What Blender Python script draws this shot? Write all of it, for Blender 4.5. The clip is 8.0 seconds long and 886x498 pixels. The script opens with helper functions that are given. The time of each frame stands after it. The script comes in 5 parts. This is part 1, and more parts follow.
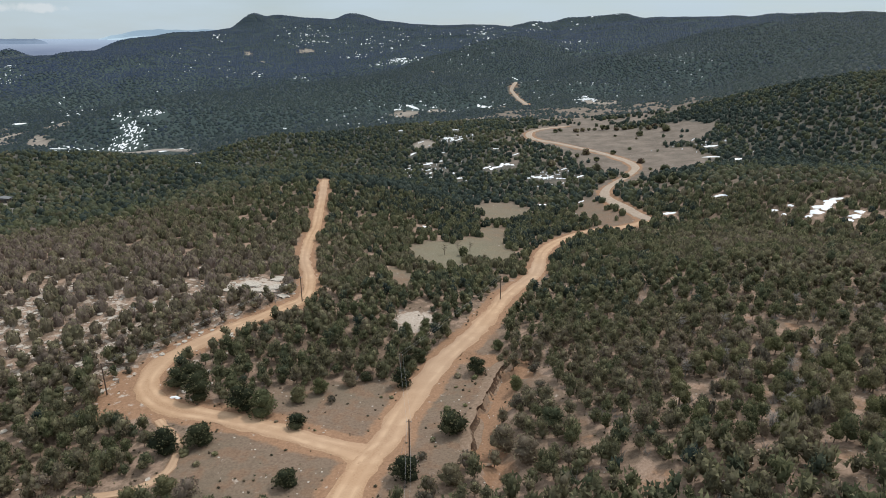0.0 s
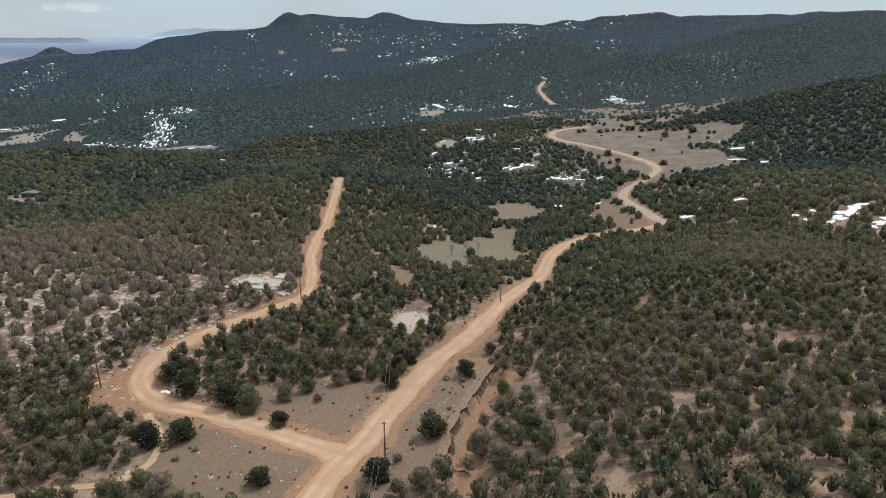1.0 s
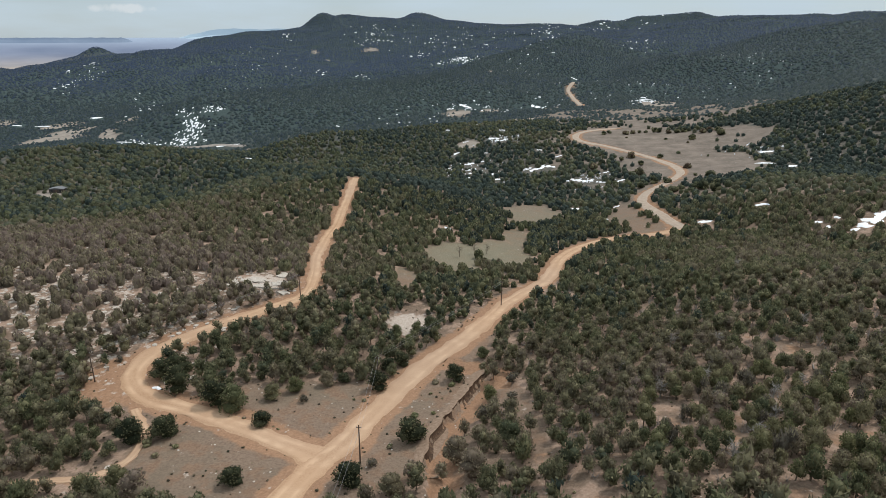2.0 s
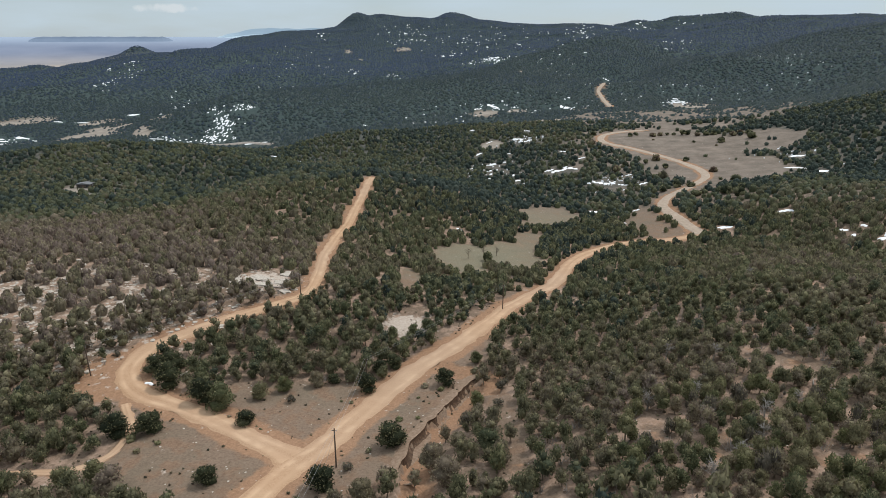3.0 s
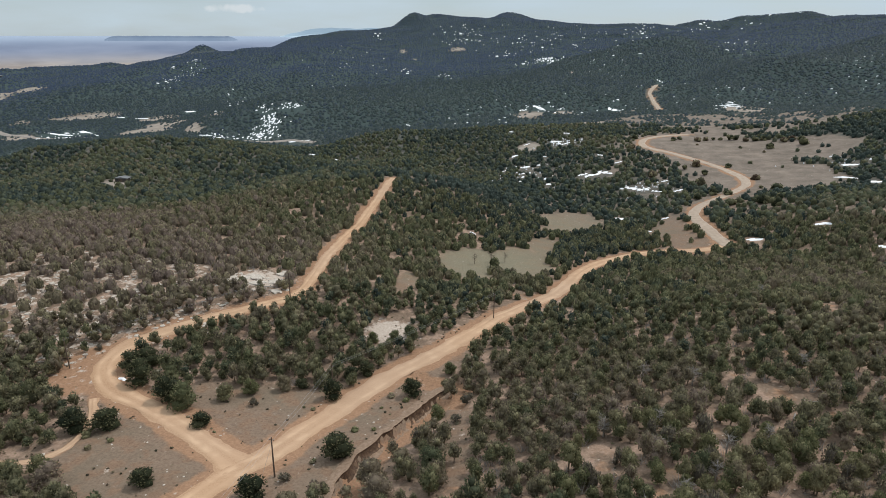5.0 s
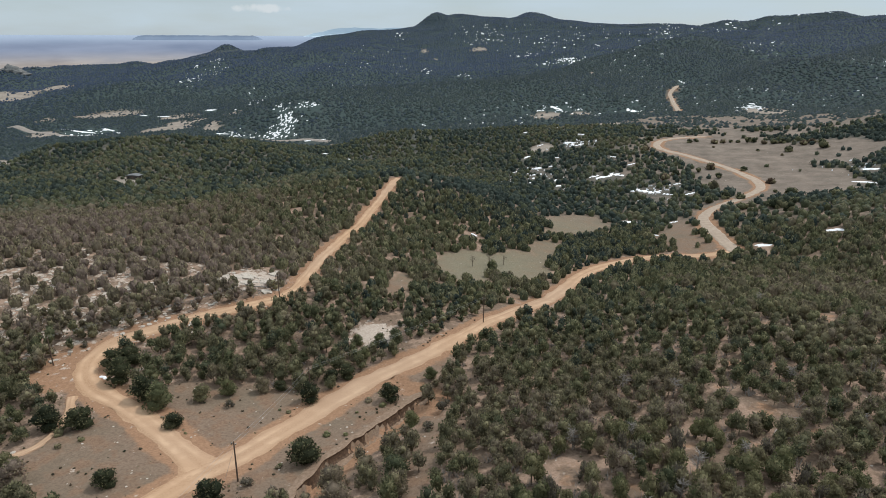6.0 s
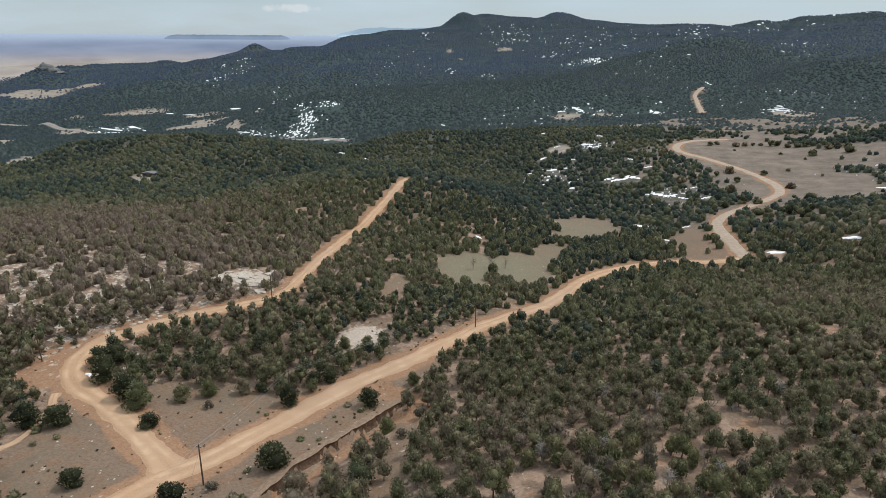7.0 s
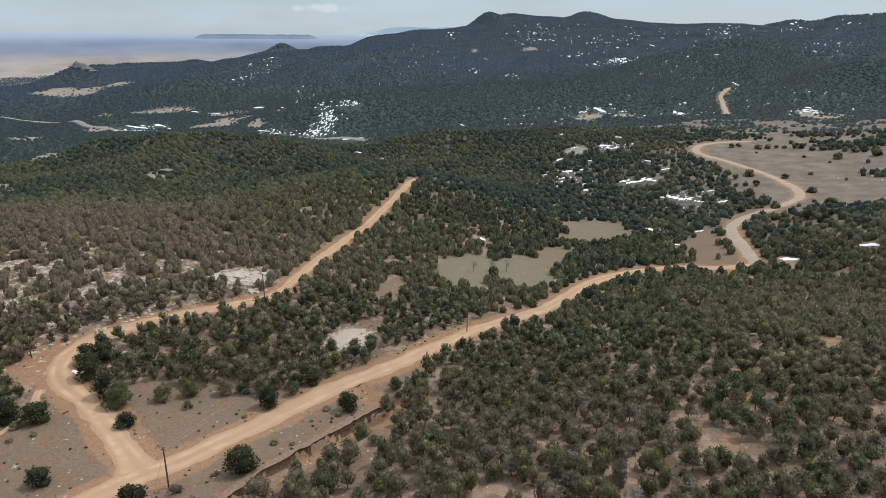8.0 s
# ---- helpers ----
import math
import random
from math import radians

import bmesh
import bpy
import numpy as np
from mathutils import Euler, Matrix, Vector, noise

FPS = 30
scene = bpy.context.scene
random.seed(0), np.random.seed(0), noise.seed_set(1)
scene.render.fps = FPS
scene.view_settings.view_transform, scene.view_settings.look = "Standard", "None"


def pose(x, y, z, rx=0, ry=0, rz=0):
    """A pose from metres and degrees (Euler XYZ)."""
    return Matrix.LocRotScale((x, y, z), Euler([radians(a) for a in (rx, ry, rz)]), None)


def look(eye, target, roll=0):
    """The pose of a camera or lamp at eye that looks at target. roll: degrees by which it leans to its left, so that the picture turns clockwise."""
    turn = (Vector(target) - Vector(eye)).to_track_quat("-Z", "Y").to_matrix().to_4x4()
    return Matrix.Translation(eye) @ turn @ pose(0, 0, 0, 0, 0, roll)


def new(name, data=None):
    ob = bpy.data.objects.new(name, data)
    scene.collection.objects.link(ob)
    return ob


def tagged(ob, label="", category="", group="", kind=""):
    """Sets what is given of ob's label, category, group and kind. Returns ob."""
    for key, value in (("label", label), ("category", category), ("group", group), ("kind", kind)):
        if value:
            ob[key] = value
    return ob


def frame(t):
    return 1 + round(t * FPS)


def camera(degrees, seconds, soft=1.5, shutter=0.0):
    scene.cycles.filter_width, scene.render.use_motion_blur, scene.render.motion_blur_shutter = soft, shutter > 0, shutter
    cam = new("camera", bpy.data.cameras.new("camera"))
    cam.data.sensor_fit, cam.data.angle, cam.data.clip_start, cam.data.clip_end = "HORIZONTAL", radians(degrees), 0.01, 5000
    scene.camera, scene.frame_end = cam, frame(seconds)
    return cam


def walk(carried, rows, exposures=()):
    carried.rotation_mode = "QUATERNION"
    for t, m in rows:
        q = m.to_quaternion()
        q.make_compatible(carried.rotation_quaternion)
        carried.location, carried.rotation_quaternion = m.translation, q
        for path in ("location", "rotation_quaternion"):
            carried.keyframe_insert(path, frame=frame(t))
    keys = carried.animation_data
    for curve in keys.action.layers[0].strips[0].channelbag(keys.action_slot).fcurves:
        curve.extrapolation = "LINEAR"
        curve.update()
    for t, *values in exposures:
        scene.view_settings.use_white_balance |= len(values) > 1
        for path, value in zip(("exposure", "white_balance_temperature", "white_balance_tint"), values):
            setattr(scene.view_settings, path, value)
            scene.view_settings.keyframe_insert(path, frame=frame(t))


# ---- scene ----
cam = camera(71.3, 8.0, 0.85)
PATH = [
    (0, (0.38, -0.73, 79.52), (-0.02, 93.70, 46.61), 0.1),
    (0.5, (5.32, -0.13, 79.63), (2.52, 94.23, 46.63), 0.1),
    (1, (10.24, 0.73, 79.70), (4.94, 94.96, 46.64), 0.1),
    (1.5, (15.22, 1.98, 79.72), (7.42, 96.04, 46.67), 0.1),
    (3, (29.25, 6.83, 79.73), (13.95, 99.95, 46.63), 0.2),
    (3.5, (33.87, 8.94, 79.65), (16.06, 101.60, 46.54), 0.3),
    (4, (38.34, 11.13, 79.74), (18.14, 103.29, 46.59), 0.3),
    (4.5, (42.93, 13.53, 79.80), (20.84, 105.26, 46.66), 0.3),
    (6, (55.98, 21.36, 79.64), (28.97, 111.75, 46.47), 0.4),
    (6.5, (60.20, 24.16, 79.64), (31.30, 113.95, 46.44), 0.5),
    (7, (64.41, 27.02, 79.69), (33.61, 116.18, 46.48), 0.5),
    (7.5, (68.47, 30.09, 79.60), (35.76, 118.54, 46.35), 0.5),
    (8, (72.48, 33.25, 79.61), (37.94, 120.99, 46.31), 0.5),
]
walk(cam, [(t, look(eye, target, roll)) for t, eye, target, roll in PATH])

# ---- world, sun, exposure ----
SUN_AZ, SUN_EL = 45.0, 56.0          # degrees from +y towards +x, and above the horizon
world = bpy.data.worlds.new("sky")
scene.world = world
world.use_nodes = True
wn, wl = world.node_tree.nodes, world.node_tree.links
wn.clear()
sky = wn.new("ShaderNodeTexSky")
sky.sky_type, sky.sun_disc = "NISHITA", False
sky.sun_elevation, sky.sun_rotation = radians(SUN_EL), radians(SUN_AZ)
sky.altitude, sky.dust_density = 1900, 2.0
clear_sky = wn.new("ShaderNodeBackground")
clear_sky.inputs["Strength"].default_value = 0.10
cloud = wn.new("ShaderNodeBackground")
cloud.inputs["Color"].default_value = (0.60, 0.725, 0.815, 1)
w_coord = wn.new("ShaderNodeTexCoord")
w_map = wn.new("ShaderNodeMapping")
w_map.inputs["Scale"].default_value = (2.0, 2.0, 9.0)
w_noise = wn.new("ShaderNodeTexNoise")
w_noise.inputs["Scale"].default_value, w_noise.inputs["Detail"].default_value = 2.2, 7
w_ramp = wn.new("ShaderNodeMapRange")
w_ramp.inputs["From Min"].default_value, w_ramp.inputs["From Max"].default_value = 0.25, 0.62
w_ramp.inputs["To Min"].default_value, w_ramp.inputs["To Max"].default_value = 0.45, 0.97
w_mix = wn.new("ShaderNodeMixShader")
w_out = wn.new("ShaderNodeOutputWorld")
wl.new(w_coord.outputs["Generated"], w_map.inputs["Vector"])
wl.new(w_map.outputs["Vector"], w_noise.inputs["Vector"])
wl.new(w_noise.outputs["Fac"], w_ramp.inputs["Value"])
# The veil of high cloud is brighter overhead than at the horizon
w_up = wn.new("ShaderNodeSeparateXYZ")
wl.new(w_coord.outputs["Generated"], w_up.inputs[0])
w_veil = wn.new("ShaderNodeMapRange")
w_veil.inputs["From Min"].default_value, w_veil.inputs["From Max"].default_value = 0.03, 1.0
w_veil.inputs["To Min"].default_value, w_veil.inputs["To Max"].default_value = 1.14, 2.3
wl.new(w_up.outputs[2], w_veil.inputs["Value"])
wl.new(w_veil.outputs["Result"], cloud.inputs["Strength"])
w_tone = wn.new("ShaderNodeValToRGB")
w_tone.color_ramp.elements[0].position, w_tone.color_ramp.elements[0].color = 0.04, (0.60, 0.725, 0.815, 1)
w_tone.color_ramp.elements[1].position, w_tone.color_ramp.elements[1].color = 0.5, (0.72, 0.79, 0.82, 1)
wl.new(w_up.outputs[2], w_tone.inputs[0])
wl.new(w_tone.outputs[0], cloud.inputs["Color"])
wl.new(sky.outputs["Color"], clear_sky.inputs["Color"])
wl.new(w_ramp.outputs["Result"], w_mix.inputs[0])
wl.new(clear_sky.outputs[0], w_mix.inputs[1])
wl.new(cloud.outputs[0], w_mix.inputs[2])
# One small bright cloud low over the plain
CLOUD_AZ, CLOUD_EL = -32.0, 1.75
w_near = wn.new("ShaderNodeMapping")
w_near.vector_type = "POINT"
w_near.inputs["Rotation"].default_value = (0, 0, radians(CLOUD_AZ))
w_sep = wn.new("ShaderNodeSeparateXYZ")
wl.new(w_coord.outputs["Generated"], w_near.inputs["Vector"])
wl.new(w_near.outputs["Vector"], w_sep.inputs[0])


def w_math(how, a, b):
    n = wn.new("ShaderNodeMath")
    n.operation = how
    for sock, v in zip(n.inputs, (a, b)):
        if isinstance(v, bpy.types.NodeSocket):
            wl.new(v, sock)
        else:
            sock.default_value = v
    return n.outputs[0]


w_puff = wn.new("ShaderNodeTexNoise")
w_puff.inputs["Scale"].default_value, w_puff.inputs["Detail"].default_value = 42, 6
wl.new(w_coord.outputs["Generated"], w_puff.inputs["Vector"])
cloud_u = w_math("POWER", w_math("ABSOLUTE", w_math("DIVIDE", w_sep.outputs[0], 0.046), 0), 2)
cloud_v = w_math("POWER", w_math("ABSOLUTE", w_math("DIVIDE", w_math("SUBTRACT", w_sep.outputs[2], math.sin(radians(CLOUD_EL))), 0.0062), 0), 2)
cloud_d = w_math("ADD", w_math("ADD", cloud_u, cloud_v), w_math("MULTIPLY", w_math("SUBTRACT", w_puff.outputs["Fac"], 0.5), 5.0))
w_ahead = w_math("GREATER_THAN", w_sep.outputs[1], 0.0)
w_shape = wn.new("ShaderNodeMapRange")
w_shape.inputs["From Min"].default_value, w_shape.inputs["From Max"].default_value = 1.0, 0.1
w_shape.inputs["To Max"].default_value = 0.5
wl.new(cloud_d, w_shape.inputs["Value"])
white = wn.new("ShaderNodeBackground")
white.inputs["Color"].default_value = (0.86, 0.89, 0.91, 1)
white.inputs["Strength"].default_value = 1.15
w_mix2 = wn.new("ShaderNodeMixShader")
wl.new(w_math("MULTIPLY", w_shape.outputs["Result"], w_ahead), w_mix2.inputs[0])
wl.new(w_mix.outputs[0], w_mix2.inputs[1])
wl.new(white.outputs[0], w_mix2.inputs[2])
wl.new(w_mix2.outputs[0], w_out.inputs["Surface"])

sun_data = bpy.data.lights.new("sun", "SUN")
sun_data.energy, sun_data.angle, sun_data.color = 2.85, radians(0.6), (1.0, 0.955, 0.885)
sun = new("sun", sun_data)
sun_to = Vector((math.sin(radians(SUN_AZ)) * math.cos(radians(SUN_EL)), math.cos(radians(SUN_AZ)) * math.cos(radians(SUN_EL)), math.sin(radians(SUN_EL))))
sun.matrix_world = look(sun_to * 500, (0, 0, 0))
scene.view_settings.exposure = -0.38


# ---- node material helpers ----
class Mat:
    """A principled material with short calls for its nodes."""

    def __init__(self, name, rough=0.9, spec=0.2):
        self.m = bpy.data.materials.new(name)
        self.m.use_nodes = True
        self.t = self.m.node_tree
        self.b = self.t.nodes["Principled BSDF"]
        self.b.inputs["Roughness"].default_value = rough
        self.b.inputs["Specular IOR Level"].default_value = spec

    def node(self, kind, **values):
        n = self.t.nodes.new(kind)
        for k, v in values.items():
            n.inputs[k.replace("_", " ")].default_value = v
        return n

    def link(self, a, b):
        self.t.links.new(a, b)

    def noise(self, scale, detail=4, rough=0.55):
        g = self.t.nodes.new("ShaderNodeNewGeometry")
        n = self.node("ShaderNodeTexNoise", Scale=scale, Detail=detail, Roughness=rough)
        self.link(g.outputs["Position"], n.inputs["Vector"])
        return n.outputs["Fac"]

    def ramp(self, fac, stops):
        r = self.t.nodes.new("ShaderNodeValToRGB")
        e = r.color_ramp.elements
        while len(e) < len(stops):
            e.new(0.5)
        for el, (p, c) in zip(e, stops):
            el.position, el.color = p, (*c, 1)
        self.link(fac, r.inputs[0])
        return r.outputs[0]

    def mix(self, fac, a, b, how="MIX"):
        x = self.t.nodes.new("ShaderNodeMix")
        x.data_type, x.blend_type = "RGBA", how
        for sock, v in ((x.inputs[0], fac), (x.inputs[6], a), (x.inputs[7], b)):
            if isinstance(v, bpy.types.NodeSocket):
                self.link(v, sock)
            else:
                sock.default_value = v if isinstance(v, (int, float)) else (*v, 1)
        return x.outputs[2]

    def math(self, how, a, b=0.5, clamp=False):
        x = self.t.nodes.new("ShaderNodeMath")
        x.operation, x.use_clamp = how, clamp
        for sock, v in ((x.inputs[0], a), (x.inputs[1], b)):
            if isinstance(v, bpy.types.NodeSocket):
                self.link(v, sock)
            else:
                sock.default_value = v
        return x.outputs[0]

    def step(self, fac, lo, hi):
        x = self.node("ShaderNodeMapRange", From_Min=lo, From_Max=hi)
        x.interpolation_type = "SMOOTHSTEP"
        self.link(fac, x.inputs["Value"])
        return x.outputs["Result"]

    def attr(self, name):
        a = self.t.nodes.new("ShaderNodeAttribute")
        a.attribute_name = name
        return a

    def colour(self, c):
        if isinstance(c, bpy.types.NodeSocket):
            self.link(c, self.b.inputs["Base Color"])
        else:
            self.b.inputs["Base Color"].default_value = (*c, 1)
        return self

    def bump(self, fac, strength=0.4, distance=0.1):
        n = self.node("ShaderNodeBump", Strength=strength, Distance=distance)
        self.link(fac, n.inputs["Height"])
        self.link(n.outputs[0], self.b.inputs["Normal"])
        return self


# ---- materials ----
def make_ground():
    m = Mat("ground_soil", 0.95, 0.1)
    cover = m.attr("cover")
    sep = m.t.nodes.new("ShaderNodeSeparateColor")
    m.link(cover.outputs["Color"], sep.inputs[0])
    bare, grass, pale = sep.outputs[0], sep.outputs[1], sep.outputs[2]
    fine, mid, wide = m.noise(1.7, 8, 0.72), m.noise(0.22, 5, 0.6), m.noise(0.03, 4)
    litter = m.ramp(fine, [(0.3, (0.11, 0.078, 0.058)), (0.55, (0.18, 0.130, 0.097)), (0.75, (0.26, 0.195, 0.15))])
    pink = m.ramp(fine, [(0.3, (0.22, 0.150, 0.110)), (0.6, (0.33, 0.235, 0.18)), (0.8, (0.41, 0.32, 0.26))])
    floor_c = m.mix(m.step(mid, 0.46, 0.60), litter, pink)
    soil = m.ramp(fine, [(0.25, (0.18, 0.102, 0.064)), (0.55, (0.29, 0.172, 0.108)), (0.8, (0.37, 0.248, 0.166))])
    turf = m.ramp(fine, [(0.25, (0.108, 0.074, 0.053)), (0.5, (0.184, 0.132, 0.098)), (0.8, (0.26, 0.195, 0.15))])
    turf = m.mix(m.math("MULTIPLY", m.step(wide, 0.48, 0.64), 0.45), turf, m.ramp(mid, [(0.3, (0.112, 0.098, 0.072)), (0.7, (0.165, 0.142, 0.105))]))
    turf = m.mix(m.math("MULTIPLY", m.step(mid, 0.47, 0.62), 0.85), turf, m.ramp(fine, [(0.3, (0.13, 0.082, 0.056)), (0.7, (0.25, 0.163, 0.112))]))
    turf = m.mix(m.math("MULTIPLY", cover.outputs["Alpha"], 0.8), turf, m.ramp(m.noise(0.075, 8, 0.74), [(0.34, (0.105, 0.092, 0.078)), (0.5, (0.165, 0.141, 0.122)), (0.66, (0.235, 0.195, 0.165))]))
    turf = m.mix(m.math("MULTIPLY", m.attr("green").outputs["Fac"], 0.75), turf, m.ramp(fine, [(0.3, (0.130, 0.124, 0.086)), (0.7, (0.225, 0.212, 0.152))]))
    rock = m.ramp(fine, [(0.3, (0.28, 0.225, 0.185)), (0.7, (0.52, 0.445, 0.385))])
    c = m.mix(grass, floor_c, turf)
    c = m.mix(m.step(m.math("ADD", bare, m.math("MULTIPLY", m.math("SUBTRACT", m.noise(0.35, 6, 0.65), 0.5), 1.6)), 0.35, 0.85), c, soil)
    c = m.mix(m.step(m.math("ADD", m.noise(0.45, 5, 0.65), m.math("MULTIPLY", pale, 0.17)), 0.63, 0.74), c, rock)
    # Far woodland floor: understory shade and bluish haze put into its colour
    hazy_duff = m.attr("hazy_duff").outputs["Fac"]
    c = m.mix(hazy_duff, c, m.ramp(mid, [(0.35, (0.040, 0.058, 0.058)), (0.7, (0.054, 0.074, 0.072))]))
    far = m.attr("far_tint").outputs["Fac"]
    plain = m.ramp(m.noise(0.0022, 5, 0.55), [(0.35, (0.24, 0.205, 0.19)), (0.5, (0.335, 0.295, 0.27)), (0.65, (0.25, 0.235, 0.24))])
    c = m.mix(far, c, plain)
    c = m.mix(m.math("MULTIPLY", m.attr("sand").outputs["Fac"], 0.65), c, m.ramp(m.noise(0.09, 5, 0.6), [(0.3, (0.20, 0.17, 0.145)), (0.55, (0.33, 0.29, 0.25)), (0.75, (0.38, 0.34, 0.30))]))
    # Haze painted on the plain: blue towards the rim, sky-pale at its edge
    c = m.mix(m.attr("rim_haze").outputs["Fac"], c, m.ramp(m.noise(0.0016, 4), [(0.35, (0.14, 0.17, 0.245)), (0.65, (0.21, 0.24, 0.32))]))
    c = m.mix(m.attr("brink_haze").outputs["Fac"], c, (0.29, 0.35, 0.45))
    return m.colour(c).bump(m.math("ADD", fine, mid), 0.5, 0.25).m


def make_road():
    m = Mat("packed_dirt", 0.95, 0.1)
    dust = m.step(m.noise(0.012, 2), 0.3, 0.7)
    g = m.attr("lane").outputs["Fac"]
    fine, mid = m.noise(3.0, 5, 0.65), m.noise(0.25, 4)
    dirt = m.ramp(fine, [(0.25, (0.26, 0.150, 0.088)), (0.5, (0.365, 0.226, 0.137)), (0.8, (0.45, 0.295, 0.19))])
    worn = m.mix(m.step(mid, 0.4, 0.65), (0.44, 0.285, 0.180), (0.53, 0.36, 0.236))
    c = m.mix(m.math("MULTIPLY", g, 0.9), dirt, worn)
    c = m.mix(m.math("MULTIPLY", dust, 0.35), c, (0.37, 0.29, 0.235))
    return m.colour(c).bump(fine, 0.4, 0.12).m


def make_leaf(name, stops, single=False, grain=2.6, dry=(0.36, 0.33, 0.19), dim=0.5):
    m = Mat(name, 0.75, 0.15)
    if single:
        tint = m.t.nodes.new("ShaderNodeObjectInfo").outputs["Random"]
    else:
        tint = m.attr("tint").outputs["Fac"]
    g = m.t.nodes.new("ShaderNodeNewGeometry")
    c = m.ramp(tint, stops)
    tuft = m.ramp(g.outputs["Random Per Island"], [(0.0, (dim, dim, dim)), (0.5, (0.95, 0.95, 0.95)), (1.0, (1.0, 1.0, 1.0))])
    # Random tufts made paler: leaf highlights put into the colour
    pale = m.mix(0.62, c, dry)
    c = m.mix(m.step(g.outputs["Random Per Island"], 0.55, 1.0), c, pale)
    c = m.mix(1.0, c, tuft, "MULTIPLY")
    # Noise darkens gaps between leaf clusters, their shade put into the colour
    sprays = m.noise(grain, 4, 0.7)
    c = m.mix(1.0, c, m.ramp(sprays, [(0.32, (0.70, 0.70, 0.70)), (0.48, (1.0, 1.0, 1.0)), (0.68, (1.0, 1.0, 1.0))]), "MULTIPLY")
    m.bump(sprays, 0.6, 0.3)
    m.colour(c)
    thin = m.t.nodes.new("ShaderNodeBsdfTranslucent")
    m.link(c, thin.inputs["Color"])
    both = m.t.nodes.new("ShaderNodeMixShader")
    both.inputs[0].default_value = 0.45
    m.link(m.b.outputs[0], both.inputs[1])
    m.link(thin.outputs[0], both.inputs[2])
    m.link(both.outputs[0], m.t.nodes["Material Output"].inputs["Surface"])
    return m.m


def make_plain(name, stops, scale=3.0, rough=0.9, spec=0.2, bump=0.3):
    m = Mat(name, rough, spec)
    f = m.noise(scale, 5, 0.6)
    return m.colour(m.ramp(f, stops)).bump(f, bump, 0.05).m


M_GROUND, M_ROAD = make_ground(), make_road()
M_GREYROAD = make_plain("grey_gravel_road", [(0.3, (0.20, 0.175, 0.155)), (0.7, (0.30, 0.265, 0.24))], 0.3)
# The same road dirt farther off, greyed and pinked by haze in the colour
M_FARROAD = make_plain("hazed_dirt_road", [(0.3, (0.29, 0.225, 0.175)), (0.7, (0.40, 0.32, 0.255))], 0.4)
LEAF_STOPS = [(0.0, (0.064, 0.088, 0.078)), (0.3, (0.150, 0.160, 0.086)), (0.55, (0.206, 0.186, 0.122)), (0.8, (0.258, 0.213, 0.156)), (1.0, (0.305, 0.238, 0.202))]
M_LEAF = make_leaf("juniper_foliage", LEAF_STOPS)
M_TREE = make_leaf("single_juniper_foliage", [(0.0, (0.110, 0.126, 0.073)), (0.4, (0.190, 0.194, 0.094)), (0.8, (0.25, 0.213, 0.14)), (1.0, (0.305, 0.238, 0.19))], True)
M_RUSSET = make_leaf("russet_scrub", [(0.0, (0.085, 0.062, 0.045)), (0.5, (0.125, 0.084, 0.06)), (1.0, (0.10, 0.095, 0.06))], True)
M_DARKTREE = make_leaf("dark_juniper_foliage", [(0.0, (0.042, 0.052, 0.030)), (1.0, (0.078, 0.086, 0.046))], True)
M_GREYTREE = make_leaf("grey_bare_twigs", [(0.0, (0.15, 0.13, 0.105)), (1.0, (0.21, 0.185, 0.15))], True)
# Distant foliage: the blue of the haze is put into the leaf colours
M_FARLEAF = make_leaf("hazed_foliage", [(0.0, (0.056, 0.084, 0.148)), (0.3, (0.054, 0.080, 0.124)), (0.65, (0.042, 0.064, 0.074)), (1.0, (0.060, 0.084, 0.078))], False, 0.35, (0.10, 0.12, 0.125), 0.78)
M_MIDLEAF = make_leaf("ridge_foliage", LEAF_STOPS, False, 1.2, (0.115, 0.132, 0.105), 0.54)
M_BARK = make_plain("juniper_bark", [(0.3, (0.10, 0.075, 0.055)), (0.7, (0.21, 0.17, 0.13))], 6.0)
M_DEAD = make_plain("weathered_dead_wood", [(0.3, (0.19, 0.17, 0.155)), (0.7, (0.36, 0.335, 0.31))], 5.0)
M_SNOW = make_plain("old_snow", [(0.3, (0.74, 0.76, 0.80)), (0.7, (0.86, 0.87, 0.90))], 0.8, 0.6, 0.3, 0.5)
M_POLE = make_plain("creosoted_pole_wood", [(0.3, (0.07, 0.05, 0.04)), (0.7, (0.14, 0.10, 0.075))], 4.0)
M_WIRE = make_plain("dull_aluminium_cable", [(0.3, (0.28, 0.28, 0.29)), (0.7, (0.36, 0.36, 0.37))], 2.0, 0.5, 0.5, 0.0)
# Soil of the bank's face, darkened to stand for the shade on it
M_BANK = make_plain("shaded_red_soil", [(0.3, (0.05, 0.033, 0.024)), (0.55, (0.10, 0.064, 0.044)), (0.8, (0.18, 0.118, 0.08))], 1.6, 0.95, 0.1, 0.8)

# ---- the lie of the land ----
# Landforms: x, y, radius, height of smooth rises and hollows, all in metres
LAND_A = [
    (60, 30, 26, 15.9), (0, 40, 28, 1.7), (62, 80, 33, 5.3), (-60, 40, 35, 1.2),
    (120, 60, 36, 12.4), (0, -100, 36, 8.2), (-6, 99, 36, 1.5), (40, 113, 37, 6.7),
    (-30, 94, 37, 9.2), (150, -50, 39, 23.3), (91, 123, 40, -1.6), (-67, 94, 41, 0.2),
    (-10, 134, 41, -17.4), (83, 155, 44, 6.2), (-9, 171, 46, 23.4), (-98, 136, 49, -8.7),
    (18, 193, 49, -18.1), (-45, 180, 49, 2.8), (-150, 80, 50, 4.0), (123, 182, 50, 2.3),
    (116, 213, 54, 14.6), (-124, 167, 55, 16.4), (-200, -50, 56, 4.5), (34, 248, 57, 6.2),
]
